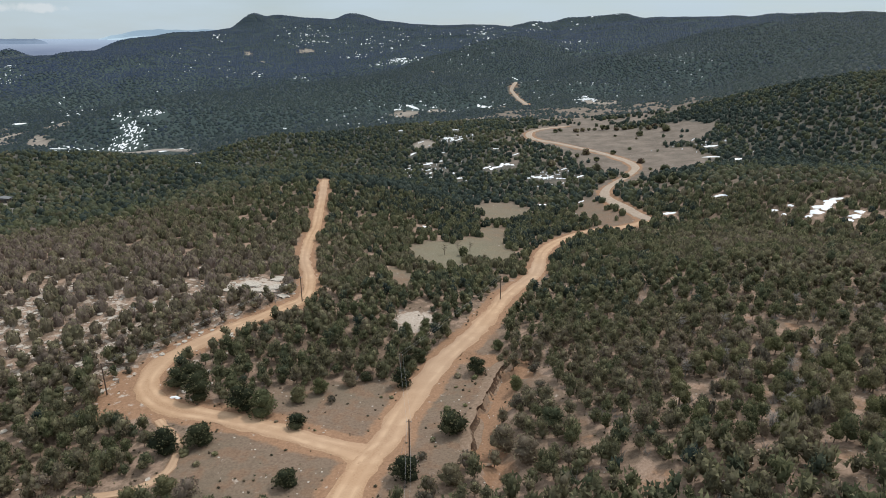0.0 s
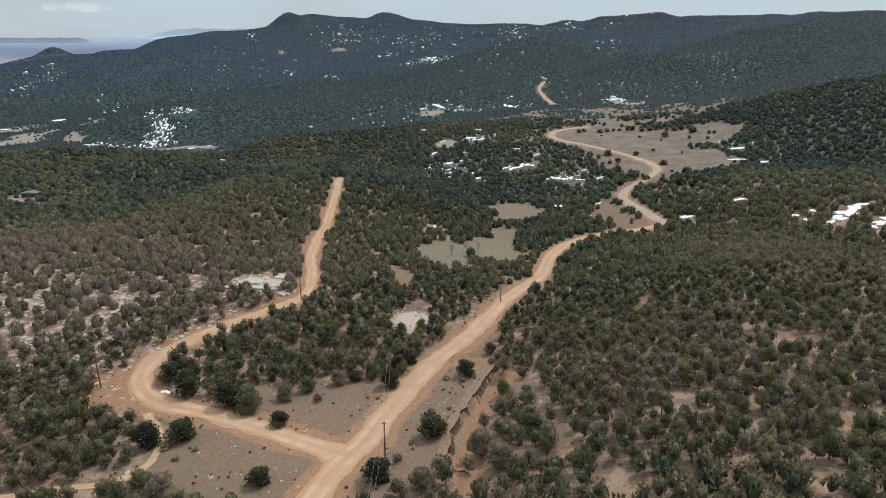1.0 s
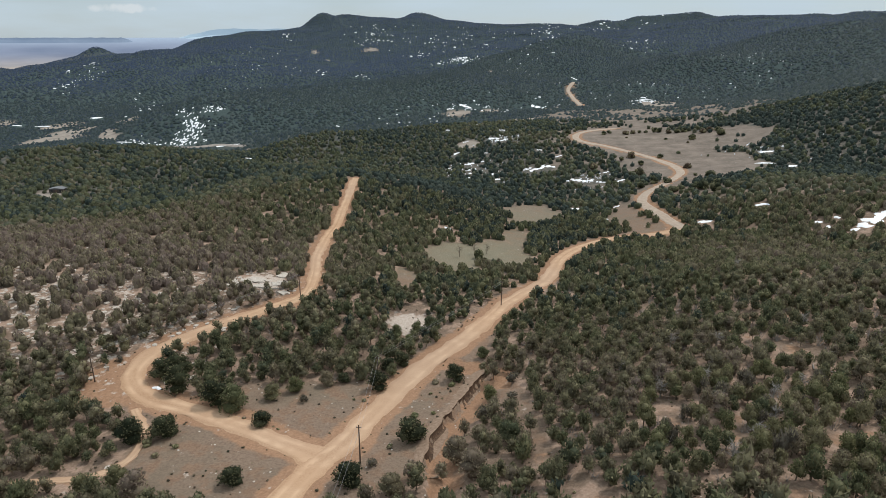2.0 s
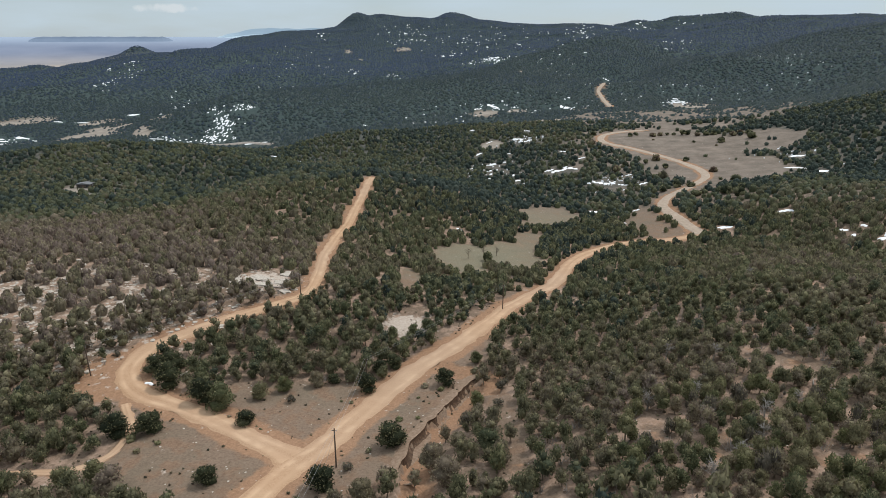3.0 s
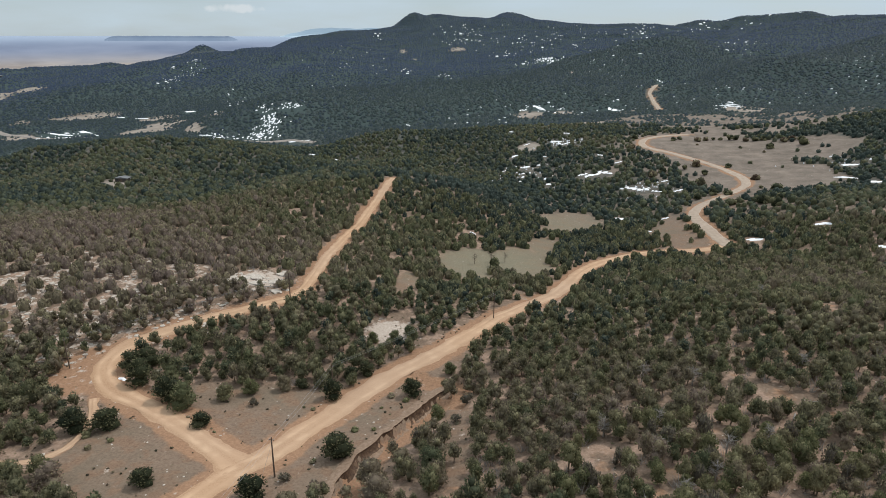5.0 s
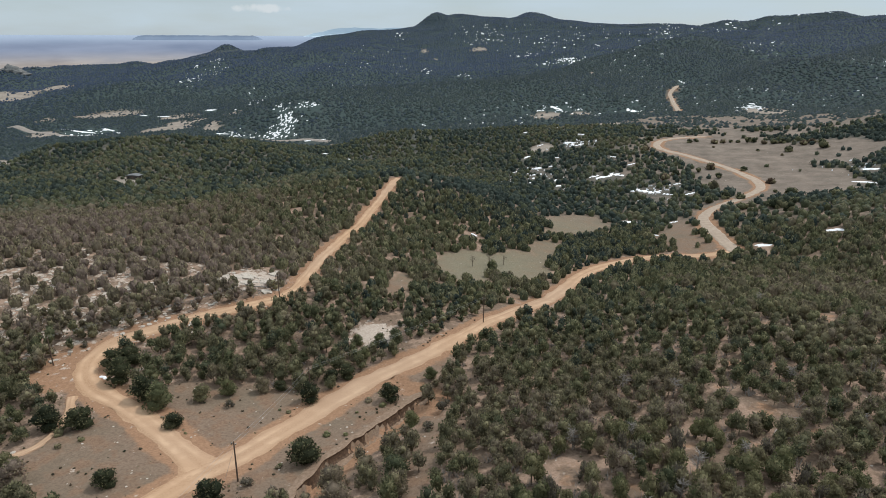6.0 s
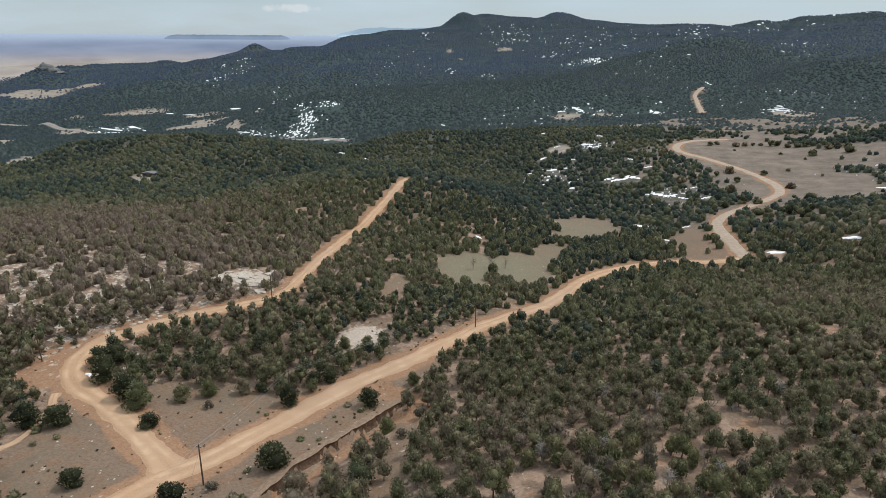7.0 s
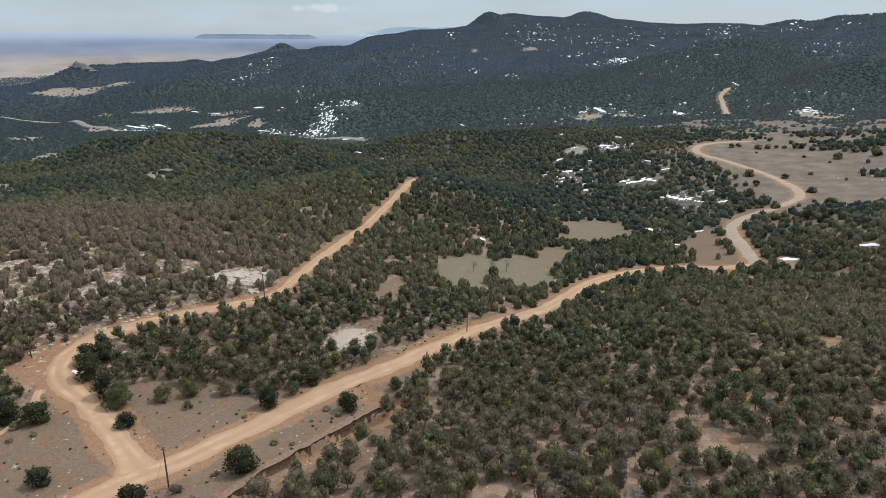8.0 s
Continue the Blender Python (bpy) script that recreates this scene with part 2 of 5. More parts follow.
LAND_B = [
    (130, 250, 60, -8.5), (300, 50, 60, 22.8), (95, 270, 61, -7.3), (170, 250, 63, -14.5),
    (-57, 276, 64, -8.4), (260, 220, 67, 4.5), (109, 311, 68, 2.3), (-250, 150, 68, 11.1),
    (150, 315, 70, 4.9), (-67, 346, 74, 24.4), (-127, 323, 74, 15.5), (-219, 268, 75, 5.1),
    (230, 330, 77, 25.0), (27, 384, 78, -24.8), (262, 366, 85, -33.5), (-60, 420, 85, 28.6),
    (160, 421, 86, 8.1), (-170, 400, 87, -36.1), (77, 461, 89, 1.4), (-272, 356, 90, -2.7),
    (330, 400, 95, -3.8), (-254, 430, 98, 47.1), (204, 490, 98, -19.4), (-100, 520, 101, -42.4),
]
LAND_C = [
    (-500, 100, 102, -7.9), (92, 562, 105, 18.1), (309, 514, 107, 26.9), (-20, 583, 108, 14.8),
    (203, 576, 110, -12.1), (-420, 420, 113, -13.1), (140, 631, 116, -7.4), (-150, 620, 117, 22.2),
    (-330, 560, 120, -5.6), (-519, 458, 128, -7.5), (-363, 702, 141, 7.6), (-210, 814, 148, 9.6),
    (-600, 600, 151, -9.0), (480, 761, 152, 44.1), (-390, 786, 154, 1.0), (-61, 926, 160, -3.0),
    (203, 924, 161, 37.2), (369, 929, 168, -92.8), (126, 1120, 188, -59.7), (543, 1013, 190, 47.9),
    (-701, 962, 202, -29.6), (54, 1266, 210, 49.3), (-1009, 754, 213, -44.6), (-36, 1359, 224, -2.0),
]
LAND_D = [
    (-930, 1032, 232, -0.2), (-250, 1396, 234, -3.6), (83, 1453, 238, 73.4), (-139, 1458, 240, -48.7),
    (700, 1326, 243, -9.7), (-1136, 921, 244, -18.1), (886, 1332, 257, 36.1), (266, 1571, 258, 25.5),
    (399, 1548, 259, -70.3), (786, 1507, 273, 12.7), (-1304, 1193, 289, -44.0), (-49, 1879, 302, 25.0),
    (-1511, 1083, 303, -7.4), (-285, 1899, 309, -53.0), (733, 1860, 318, -38.3), (-1581, 1295, 331, 44.2),
    (212, 2129, 340, -36.6), (-1644, 1579, 366, -46.5), (-1529, 1829, 381, 62.9), (951, 2339, 397, 81.3),
    (-537, 2480, 402, -46.9), (-1545, 2073, 411, 76.8), (245, 2651, 419, 19.4), (-1774, 1977, 422, -141.3),
]
LAND_E = [
    (796, 2603, 427, 43.4), (-1372, 2545, 456, -5.9), (521, 2871, 457, -6.1), (261, 2953, 464, -41.0),
    (-1153, 2764, 471, -52.0), (-1640, 2558, 479, -10.9), (-67, 3109, 487, 5.3), (-993, 3040, 501, 16.9),
    (-340, 3189, 502, 52.3), (-647, 3188, 509, 63.1), (0, 200, 500, 26.2), (-600, 700, 700, -20.9),
    (600, 700, 600, -13.8), (-700, 3000, 700, 95.8), (300, 2900, 700, 134.0), (-1500, 2500, 800, 140.1),
    (900, 1600, 800, 163.5), (0, 1500, 700, -48.2), (-100, 500, 250, -46.8), (250, 300, 200, 16.4),
    (-250, 250, 200, 6.0), (0, 100, 150, -2.7), (-910, 3120, 150, -0.9), (-489, 3218, 150, -15.4),
]
LAND_F = [
    (-1733, 2555, 90, 0.9), (-1733, 2555, 45, 32.8), (-910, 3120, 70, -16.8), (-489, 3218, 80, -33.9),
    (713, 2677, 200, -5.3), (-1078, 2849, 200, 5.8), (-1554, 1362, 70, 32.6),
]
LAND = np.array(LAND_A + LAND_B + LAND_C + LAND_D + LAND_E + LAND_F, float)
# Crest lines and hollows: half-width, then x, y and the height added there, in metres
LEFT_CREST = (45, [(-74, 374, 4.6), (-129, 413, 16.6), (-167, 439, 22.2), (-222, 479, 15.8), (-275, 505, 11.8), (-317, 507, 14.1), (-351, 490, 20.8), (-404, 481, 26.6), (-449, 464, 27.9)])
LOW_CREST = (55, [(-248, 633, 2.8), (-208, 682, 3.2), (-150, 742, -6.6), (-90, 795, -9.3), (-42, 811, -15.8)])
MID_CREST = (95, [(-435, 817, 26.9), (-441, 895, 33.1), (-413, 998, 25.7), (-369, 1092, 16.5), (-292, 1118, 13.8), (-206, 1109, 12.6), (-112, 1080, 20.4), (-43, 1052, 13.4), (29, 1015, 7.1), (80, 974, -2.2)])
CONE_CREST = (120, [(-24, 1354, -35.6), (19, 1415, -32.9), (76, 1514, -16.3), (127, 1592, 16.1), (175, 1659, 31.8), (261, 1780, 35.6), (366, 1916, 21.9)])
RIGHT_CREST = (120, [(180, 1004, 8.6), (205, 1061, 19.1), (244, 1115, 17.0), (307, 1184, 27.1), (383, 1247, 1.6), (444, 1281, -5.0), (520, 1328, 9.6), (632, 1337, 5.6), (686, 1311, 0.2), (704, 1245, -6.5), (717, 1180, -14.2), (734, 1111, -22.0)])
SKY_WEST_CREST = (110, [(-1820, 1374, 14.1), (-1847, 1584, 83.1), (-1835, 1704, 80.0), (-1835, 1822, 70.4), (-1792, 2003, 52.9), (-1790, 2139, 33.8), (-1774, 2281, 20.6), (-1765, 2415, 18.6), (-1713, 2526, 17.6), (-1666, 2607, 3.5), (-1502, 2707, 2.8), (-1365, 2781, 35.9), (-1201, 2858, 34.9)])
SKY_EAST_CREST = (110, [(-1201, 2858, -0.4), (-997, 2991, 8.6), (-897, 3056, 70.5), (-843, 3092, 49.4), (-670, 3136, 21.7), (-566, 3178, 33.2), (-472, 3195, 71.1), (-288, 3148, 5.5), (-123, 3061, -4.8), (240, 2958, 31.3), (466, 3136, 95.6), (600, 3114, 128.1), (786, 2971, 124.8), (876, 2843, 86.2), (1027, 2687, 67.7), (1456, 2192, 135.2)])
BASIN_HOLLOW = (110, [(172, 1276, -70.0), (280, 1450, -46.7), (390, 1700, -28.2), (380, 1920, -14.7)])
GLEN_HOLLOW = (130, [(-750, 1300, -39.8), (-605, 1504, -26.3), (-371, 1643, -0.4), (-150, 1650, -0.8)])
VALE_HOLLOW = (60, [(-130, 520, 17.1), (-204, 587, -11.4), (-304, 690, -24.3), (-410, 735, -24.3), (-590, 795, -12.8), (-740, 770, -0.5), (-900, 850, 28.6)])
DELL_HOLLOW = (60, [(-300, 790, -28.0), (-208, 815, -23.9), (-171, 837, -15.8), (-52, 945, -19.0), (41, 945, -18.0)])
FLANK_HOLLOW = (150, [(-1080, 1180, 40.3), (-1042, 1480, -1.0), (-892, 1922, 19.3), (-965, 2292, 26.7)])
TERRACE_HOLLOW = (150, [(-262, 2034, 32.5), (-151, 2050, 45.9), (60, 2000, 3.0)])
FOLDS = [LEFT_CREST, LOW_CREST, MID_CREST, CONE_CREST, RIGHT_CREST, SKY_WEST_CREST, SKY_EAST_CREST, BASIN_HOLLOW, GLEN_HOLLOW, VALE_HOLLOW, DELL_HOLLOW, FLANK_HOLLOW, TERRACE_HOLLOW]
HUB = (35.0, 15.0)                    # the middle of the sheet, below the flight


def smooth(v, lo, hi):
    s = np.clip((v - lo) / (hi - lo), 0, 1)
    return s * s * (3 - 2 * s)


def vnoise(x, y, scale, seed=0):
    """Smooth value noise in 0..1 with a grain of the given size in metres."""
    x, y = np.asarray(x, float) / scale, np.asarray(y, float) / scale
    xi, yi = np.floor(x), np.floor(y)
    fx, fy = x - xi, y - yi
    fx, fy = fx * fx * (3 - 2 * fx), fy * fy * (3 - 2 * fy)

    def lattice(a, b):
        v = np.sin(a * 127.1 + b * 311.7 + seed * 74.7) * 43758.5453
        return v - np.floor(v)

    return (lattice(xi, yi) * (1 - fx) + lattice(xi + 1, yi) * fx) * (1 - fy) + (lattice(xi, yi + 1) * (1 - fx) + lattice(xi + 1, yi + 1) * fx) * fy


def fbm(x, y, scale, seed=0, octaves=4):
    total, amount = 0.0, 0.5
    for k in range(octaves):
        total = total + amount * vnoise(x, y, scale / 2 ** k, seed + k)
        amount *= 0.5
    return total / (1 - 0.5 ** octaves)


def fold(x, y, width, line):
    """The rise along one crest line or hollow, falling off to both sides."""
    p = np.array(line, float)
    out = np.zeros_like(x)
    lo, hi = p[:, :2].min(0) - 7 * width, p[:, :2].max(0) + 7 * width
    who = np.where((x > lo[0]) & (x < hi[0]) & (y > lo[1]) & (y < hi[1]))[0]
    xs, ys = x[who], y[who]
    best, amount = np.full(xs.shape, 1e18), np.zeros(xs.shape)
    for (ax, ay, u), (bx, by, v) in zip(p[:-1], p[1:]):
        dx, dy = bx - ax, by - ay
        t = np.clip(((xs - ax) * dx + (ys - ay) * dy) / (dx * dx + dy * dy), 0, 1)
        d = (xs - ax - t * dx) ** 2 + (ys - ay - t * dy) ** 2
        near = d < best
        best = np.where(near, d, best)
        amount = np.where(near, u + (v - u) * t * t * (3 - 2 * t), amount)
    out[who] = amount * np.exp(0.4 - np.sqrt(best / width ** 2 + 0.16))
    return out


def broad(x, y):
    """The smooth height: plain, hills and valleys."""
    x, y = np.asarray(x, float), np.asarray(y, float)
    shape = x.shape
    x, y = x.ravel(), y.ravel()
    d = np.hypot(x - HUB[0], y - HUB[1])
    rise = np.zeros_like(x)
    for a, b, r, amount in LAND:
        rise += amount * np.exp(-((x - a) ** 2 + (y - b) ** 2) / (2 * r * r))
    for width, line in FOLDS:
        rise += fold(x, y, width, line)
    plain = -15 - 135 * smooth(d, 1200, 2800) + 194 * np.clip((d - 3300) / 1550, 0, 1) ** 1.1
    return (rise * (1 - smooth(d, 3250, 4050)) + plain).reshape(shape)


def spline(points, step=1.5):
    """A smooth line through plan points, in even steps."""
    p = np.array(points, float)
    p = np.vstack([2 * p[0] - p[1], p, 2 * p[-1] - p[-2]])
    out = []
    for i in range(1, len(p) - 2):
        n = max(2, int(np.hypot(*(p[i + 1] - p[i])) / step))
        t = np.linspace(0, 1, n, endpoint=False)[:, None]
        out.append(0.5 * (2 * p[i] + (p[i + 1] - p[i - 1]) * t + (2 * p[i - 1] - 5 * p[i] + 4 * p[i + 1] - p[i + 2]) * t ** 2 + (3 * p[i] - p[i - 1] - 3 * p[i + 1] + p[i + 2]) * t ** 3))
    return np.vstack(out + [p[-2:-1]])


def line_distance(x, y, line):
    """Distance of many places to a line, and the side (positive: right of it)."""
    x, y = np.ravel(x), np.ravel(y)
    best, side = np.full(x.shape, 1e9), np.zeros(x.shape)
    for (ax, ay), (bx, by) in zip(line[:-1], line[1:]):
        dx, dy = bx - ax, by - ay
        t = np.clip(((x - ax) * dx + (y - ay) * dy) / (dx * dx + dy * dy + 1e-9), 0, 1)
        ex, ey = x - ax - t * dx, y - ay - t * dy
        d = np.hypot(ex, ey)
        near = d < best
        best = np.where(near, d, best)
        side = np.where(near, np.sign(ex * dy - ey * dx), side)
    return best, side


MAIN_ROAD = [(-22, 58), (-20, 74), (-16.8, 90.3), (-15.9, 94.8), (-14.7, 99.4), (-11.7, 107), (-9.9, 117.3), (-7, 128.4), (-5.2, 133.9), (-3.1, 139.1), (-1.1, 144.2), (1.8, 149.6), (4.3, 153.9), (7.5, 160), (10, 164.5), (13.7, 173.4), (17.6, 183.6), (20.4, 192), (26.9, 206.5), (34.4, 221.3), (38.4, 236), (43.1, 256.3), (49.3, 269.5), (57.2, 281.7), (64.1, 290.1), (78.1, 300.4), (93.7, 303.3), (106.6, 308)]
FAR_ROAD = [(106.6, 308), (103.4, 328.7), (99.9, 351.3), (99.2, 372.2), (105.5, 392.9), (116.7, 406.7), (130.5, 426.3), (139.8, 449.3), (139.3, 476.8), (126.3, 511.6), (107.9, 541.4), (86.9, 566.7), (79.7, 588.5), (84.2, 611.7), (100.6, 633.2), (124.9, 650)]
HILL_ROAD = [(111, 859), (113, 915), (112, 980), (111, 1031), (109, 1055), (113, 1074), (121, 1105), (129, 1170)]
SIDE_ROAD = [(-12.4, 101.6), (-15.9, 101.9), (-20.6, 104.2), (-27.4, 107.6), (-35.6, 111.6), (-44.2, 115.5), (-52.4, 118.3), (-58.9, 120.4), (-64.3, 122.7), (-69.3, 126.3), (-73, 130.8), (-74.3, 136), (-73.8, 141.7), (-70.7, 147), (-65.9, 153.4), (-60.8, 160.1), (-52, 170.5), (-45, 182.1), (-47.5, 201), (-55.4, 229), (-59.1, 254.7), (-59.8, 273.1), (-62.2, 294.6), (-64.8, 317.4), (-69.8, 351.4)]
TRACK = [(-64, 117), (-56, 108), (-53.5, 101), (-54, 96), (-59, 92), (-68, 91), (-80, 88)]
GULLY = [(17, 140.8), (15, 139.2), (13.5, 136.2), (12.1, 133.2), (11.7, 131), (11, 127.7), (9.6, 122), (8.1, 119.4), (7.4, 117), (6.5, 113.3), (5.8, 109.7), (5.7, 106), (5.9, 101.2), (7, 94.7)]
HEAD_CUT = [(21.5, 137.6), (20.0, 144.3), (18.8, 147.4), (17.1, 147.8), (14.5, 147.5), (11.8, 148.0)]
VALLEY_ROAD = [(-1203, 867), (-1150, 883), (-1047, 872), (-863, 778), (-814, 774), (-755, 769), (-692, 784), (-640, 801)]
VALLEY_LANE = [(-395, 685), (-377, 698), (-355, 714), (-332, 722), (-294, 708)]
ROADS = [(spline(MAIN_ROAD), 3.0), (spline(FAR_ROAD, 3), 2.9), (spline(SIDE_ROAD), 2.7), (spline(TRACK), 1.0), (spline(HILL_ROAD, 8), 3.2), (spline(VALLEY_ROAD, 12), 5.0), (spline(VALLEY_LANE, 8), 4.0)]
GULLY_LINES = [(spline(GULLY[::-1], 0.6), 2.3), (spline(HEAD_CUT[::-1], 0.6), 1.7)]

# Open grass, as ellipses: x, y, half-length, half-width, turn in degrees, trees kept (0 none)
GLADES = [
    (-24, 122, 40, 15, 22, 0), (-36, 100, 24, 11, 0, 0), (0, 125, 9, 26, -8, 0), (8, 152, 9, 16, -22, 0.05), (-12, 95, 30, 12, 30, 0), (24, 119, 28, 3, 101, 0.08), (11, 121, 13, 5, 74, 0), (-30, 89, 14, 7, 0, 0), (-20, 109, 10, 7, 22, 0), (-33, 96, 17, 11, 0, 0),
]
MEADOW_GLADES = [
    (127, 571, 77, 97, -8, 0.0), (160, 469, 42, 60, 0, 0.02), (208, 564, 37, 50, 0, 0.05), (103, 510, 27, 59, 18, 0.5), (113, 392, 19, 33, -25, 0.4), (74, 600, 20, 36, 0, 0.15),
    (191, 740, 111, 61, 0, 0.75), (113, 768, 68, 34, 0, 0.65), (91, 331, 15, 36, 0, 0.3), (178, 716, 108, 87, 0, 0.75),
    (-2, 251, 13, 23, 9, 0), (17, 263, 14, 21, 4, 0), (34, 350, 19, 30, 0, 0), (-16, 211, 6, 14, 14, 0), (24, 292, 7, 26, 2, 0),
]
FAR_GLADES = [
    (-914, 997, 54, 33, 44, 0.02), (-621, 809, 45, 108, 40, 0.08), (-509, 770, 12, 78, 36, 0.1), (-564, 908, 25, 97, 34, 0.1), (-1334, 1274, 36, 78, 48, 0.02), (-742, 591, 22, 103, 56, 0.05),
    (-518, 460, 20, 68, 54, 0.05), (-360, 306, 10, 55, 58, 0.1), (-1383, 1167, 81, 90, 52, 0.03), (-57, 905, 23, 37, 6, 0.05), (-14, 919, 15, 27, 4, 0.15), (31, 748, 17, 43, 1, 0.5),
]
FAR_GLADES_MORE = [
    (-655, 905, 44, 60, 36, 0.05), (-745, 985, 34, 36, 38, 0.1),
    (-21, 598, 11, 16, 6, 0.15), (216, 863, 32, 60, -12, 0.15), (-518, 2382, 32, 33, 13, 0), (-724, 2358, 10, 57, 18, 0), (-27, 1308, 6, 60, 3, 0), (-621, 2189, 9, 53, 17, 0),
    (-268, 645, 12, 47, 26, 0.1), (-877, 1023, 17, 18, 42, 0.1), (70, 873, 14, 43, -2, 0.6), (-879, 831, 15, 16, 48, 0.2), (-814, 763, 23, 22, 51, 0.3), (-269, 354, 9, 16, 43, 0),
]
GLADES += MEADOW_GLADES
FAR_GLADES = [(x, y, a, 0.92 * b, turn, k + 0.1) for x, y, a, b, turn, k in FAR_GLADES + FAR_GLADES_MORE]

# Small bare openings among the trees: x, y, radius
CLEARINGS = [(86, 137, 2.4), (82, 124, 1.4), (72, 121, 1.4), (116.3, 231, 2.9), (109.9, 190.7, 3.1), (92.1, 157.3, 1.4), (106.1, 155.2, 1.9), (84.1, 158.3, 2.4), (80, 132, 1.2), (35, 83, 3.1), (52, 110, 1.9), (28, 98, 1.7), (65, 82, 2), (79, 146, 1.4), (79, 98, 3), (63, 106, 1.4), (86, 137, 1.5), (94, 131, 1.4), (110.8, 195.5, 3.1), (22.8, 219, 2.6), (60.5, 98.5, 1.7), (51.9, 105.3, 1.3), (83.4, 100.6, 1.6), (72.5, 112.4, 1.4), (85.2, 133.1, 1.6), (95.7, 184.8, 1.6), (76.5, 150.4, 1.5)]


def glade(x, y):
    """How open the ground is (0..1), and the share of trees kept there."""
    wobble = 0.75 * (fbm(x, y, 14, 5, 3) - 0.5)
    openness, keep = np.zeros_like(x), np.ones_like(x)
    for cx, cy, a, b, turn, k in GLADES + FAR_GLADES:
        c, s = math.cos(radians(turn)), math.sin(radians(turn))
        u, v = ((x - cx) * c + (y - cy) * s) / a, ((y - cy) * c - (x - cx) * s) / b
        o = 1 - smooth(np.hypot(u, v) + wobble, 0.85, 1.05)
        openness = np.maximum(openness, o)
        keep = np.minimum(keep, 1 - o * (1 - k))
    return openness, keep


def bank_offset(x, y, line):
    """Signed distance to a bank's lip (positive: the cut side), and how far it fades at the line's ends."""
    far_off, side = line_distance(x, y, line)
    ends = smooth(np.minimum(np.hypot(x - line[0, 0], y - line[0, 1]), np.hypot(x - line[-1, 0], y - line[-1, 1])), 0.5, 6)
    return np.where(side > 0, far_off, -far_off), side, ends


def height(x, y, cut_in=True):
    """Height of the ground with its ravines, hummocks and the eroded bank."""
    x, y = np.asarray(x, float), np.asarray(y, float)
    d = np.hypot(x - HUB[0], y - HUB[1])
    z = broad(x, y)
    hills = smooth(d, 500, 1800) * (1 - smooth(d, 3100, 3500))
    z = z + hills * (13 * (fbm(x, y, 420, 11, 3) - 0.5) + 11 * (fbm(x, y, 110, 17, 2) - 0.5))
    back = smooth(d, 1250, 1700) * (1 - smooth(d, 2650, 3000))
    z = z - back * 12 * (1 - smooth(np.abs(2 * fbm(x, y, 330, 83, 3) - 1), 0.0, 0.34))
    z = z + (1 - smooth(d, 900, 1500)) * (1.3 * (fbm(x, y, 38, 3, 3) - 0.5) + 0.35 * (1 - smooth(d, 150, 330)) * (vnoise(x, y, 5, 8) - 0.5))
    shape = z.shape
    z, xf, yf = z.ravel().copy(), x.ravel(), y.ravel()
    near = np.where((np.abs(xf - 14) < 26) & (np.abs(yf - 123) < 42))[0]
    if cut_in and len(near):
        low = np.zeros(len(near))
        for line, deep in GULLY_LINES:
            off, side, ends = bank_offset(xf[near], yf[near], line)
            low = np.maximum(low, deep * smooth(off, -0.6, 0.5) * (1 - smooth(off, 2.5, 10.0)) * ends)
        z[near] -= low
    return z.reshape(shape)


def one_mesh(name, verts, faces, material, flags=None, smooth_shade=False):
    """A mesh from arrays: verts (n, 3), faces (m, 3) or (m, 4); flags: point attributes by name."""
    verts, faces = np.asarray(verts, np.float32), np.asarray(faces, np.int32)
    me = bpy.data.meshes.new(name)
    k = faces.shape[1]
    me.vertices.add(len(verts))
    me.vertices.foreach_set("co", verts.ravel())
    me.loops.add(faces.size)
    me.loops.foreach_set("vertex_index", faces.ravel())
    me.polygons.add(len(faces))
    me.polygons.foreach_set("loop_start", np.arange(0, faces.size, k, dtype=np.int32))
    for key, values in (flags or {}).items():
        values = np.asarray(values, np.float32)
        if values.ndim == 2:
            me.attributes.new(key, "FLOAT_COLOR", "POINT").data.foreach_set("color", values.ravel())
        else:
            me.attributes.new(key, "FLOAT", "POINT").data.foreach_set("value", values)
    me.update(calc_edges=True)
    me.polygons.foreach_set("use_smooth", np.full(len(faces), smooth_shade, dtype=bool))
    me.materials.append(material)
    me.validate()
    return me


def part(name, me, parent, label=""):
    """Links a mesh as a part under a thing."""
    ob = new(name, me)
    ob.parent = parent
    return tagged(ob, label)


# ---- ground sheet ----
FAN = (-66.0, 50.0)                   # degrees from +y towards +x where the sheet is fine


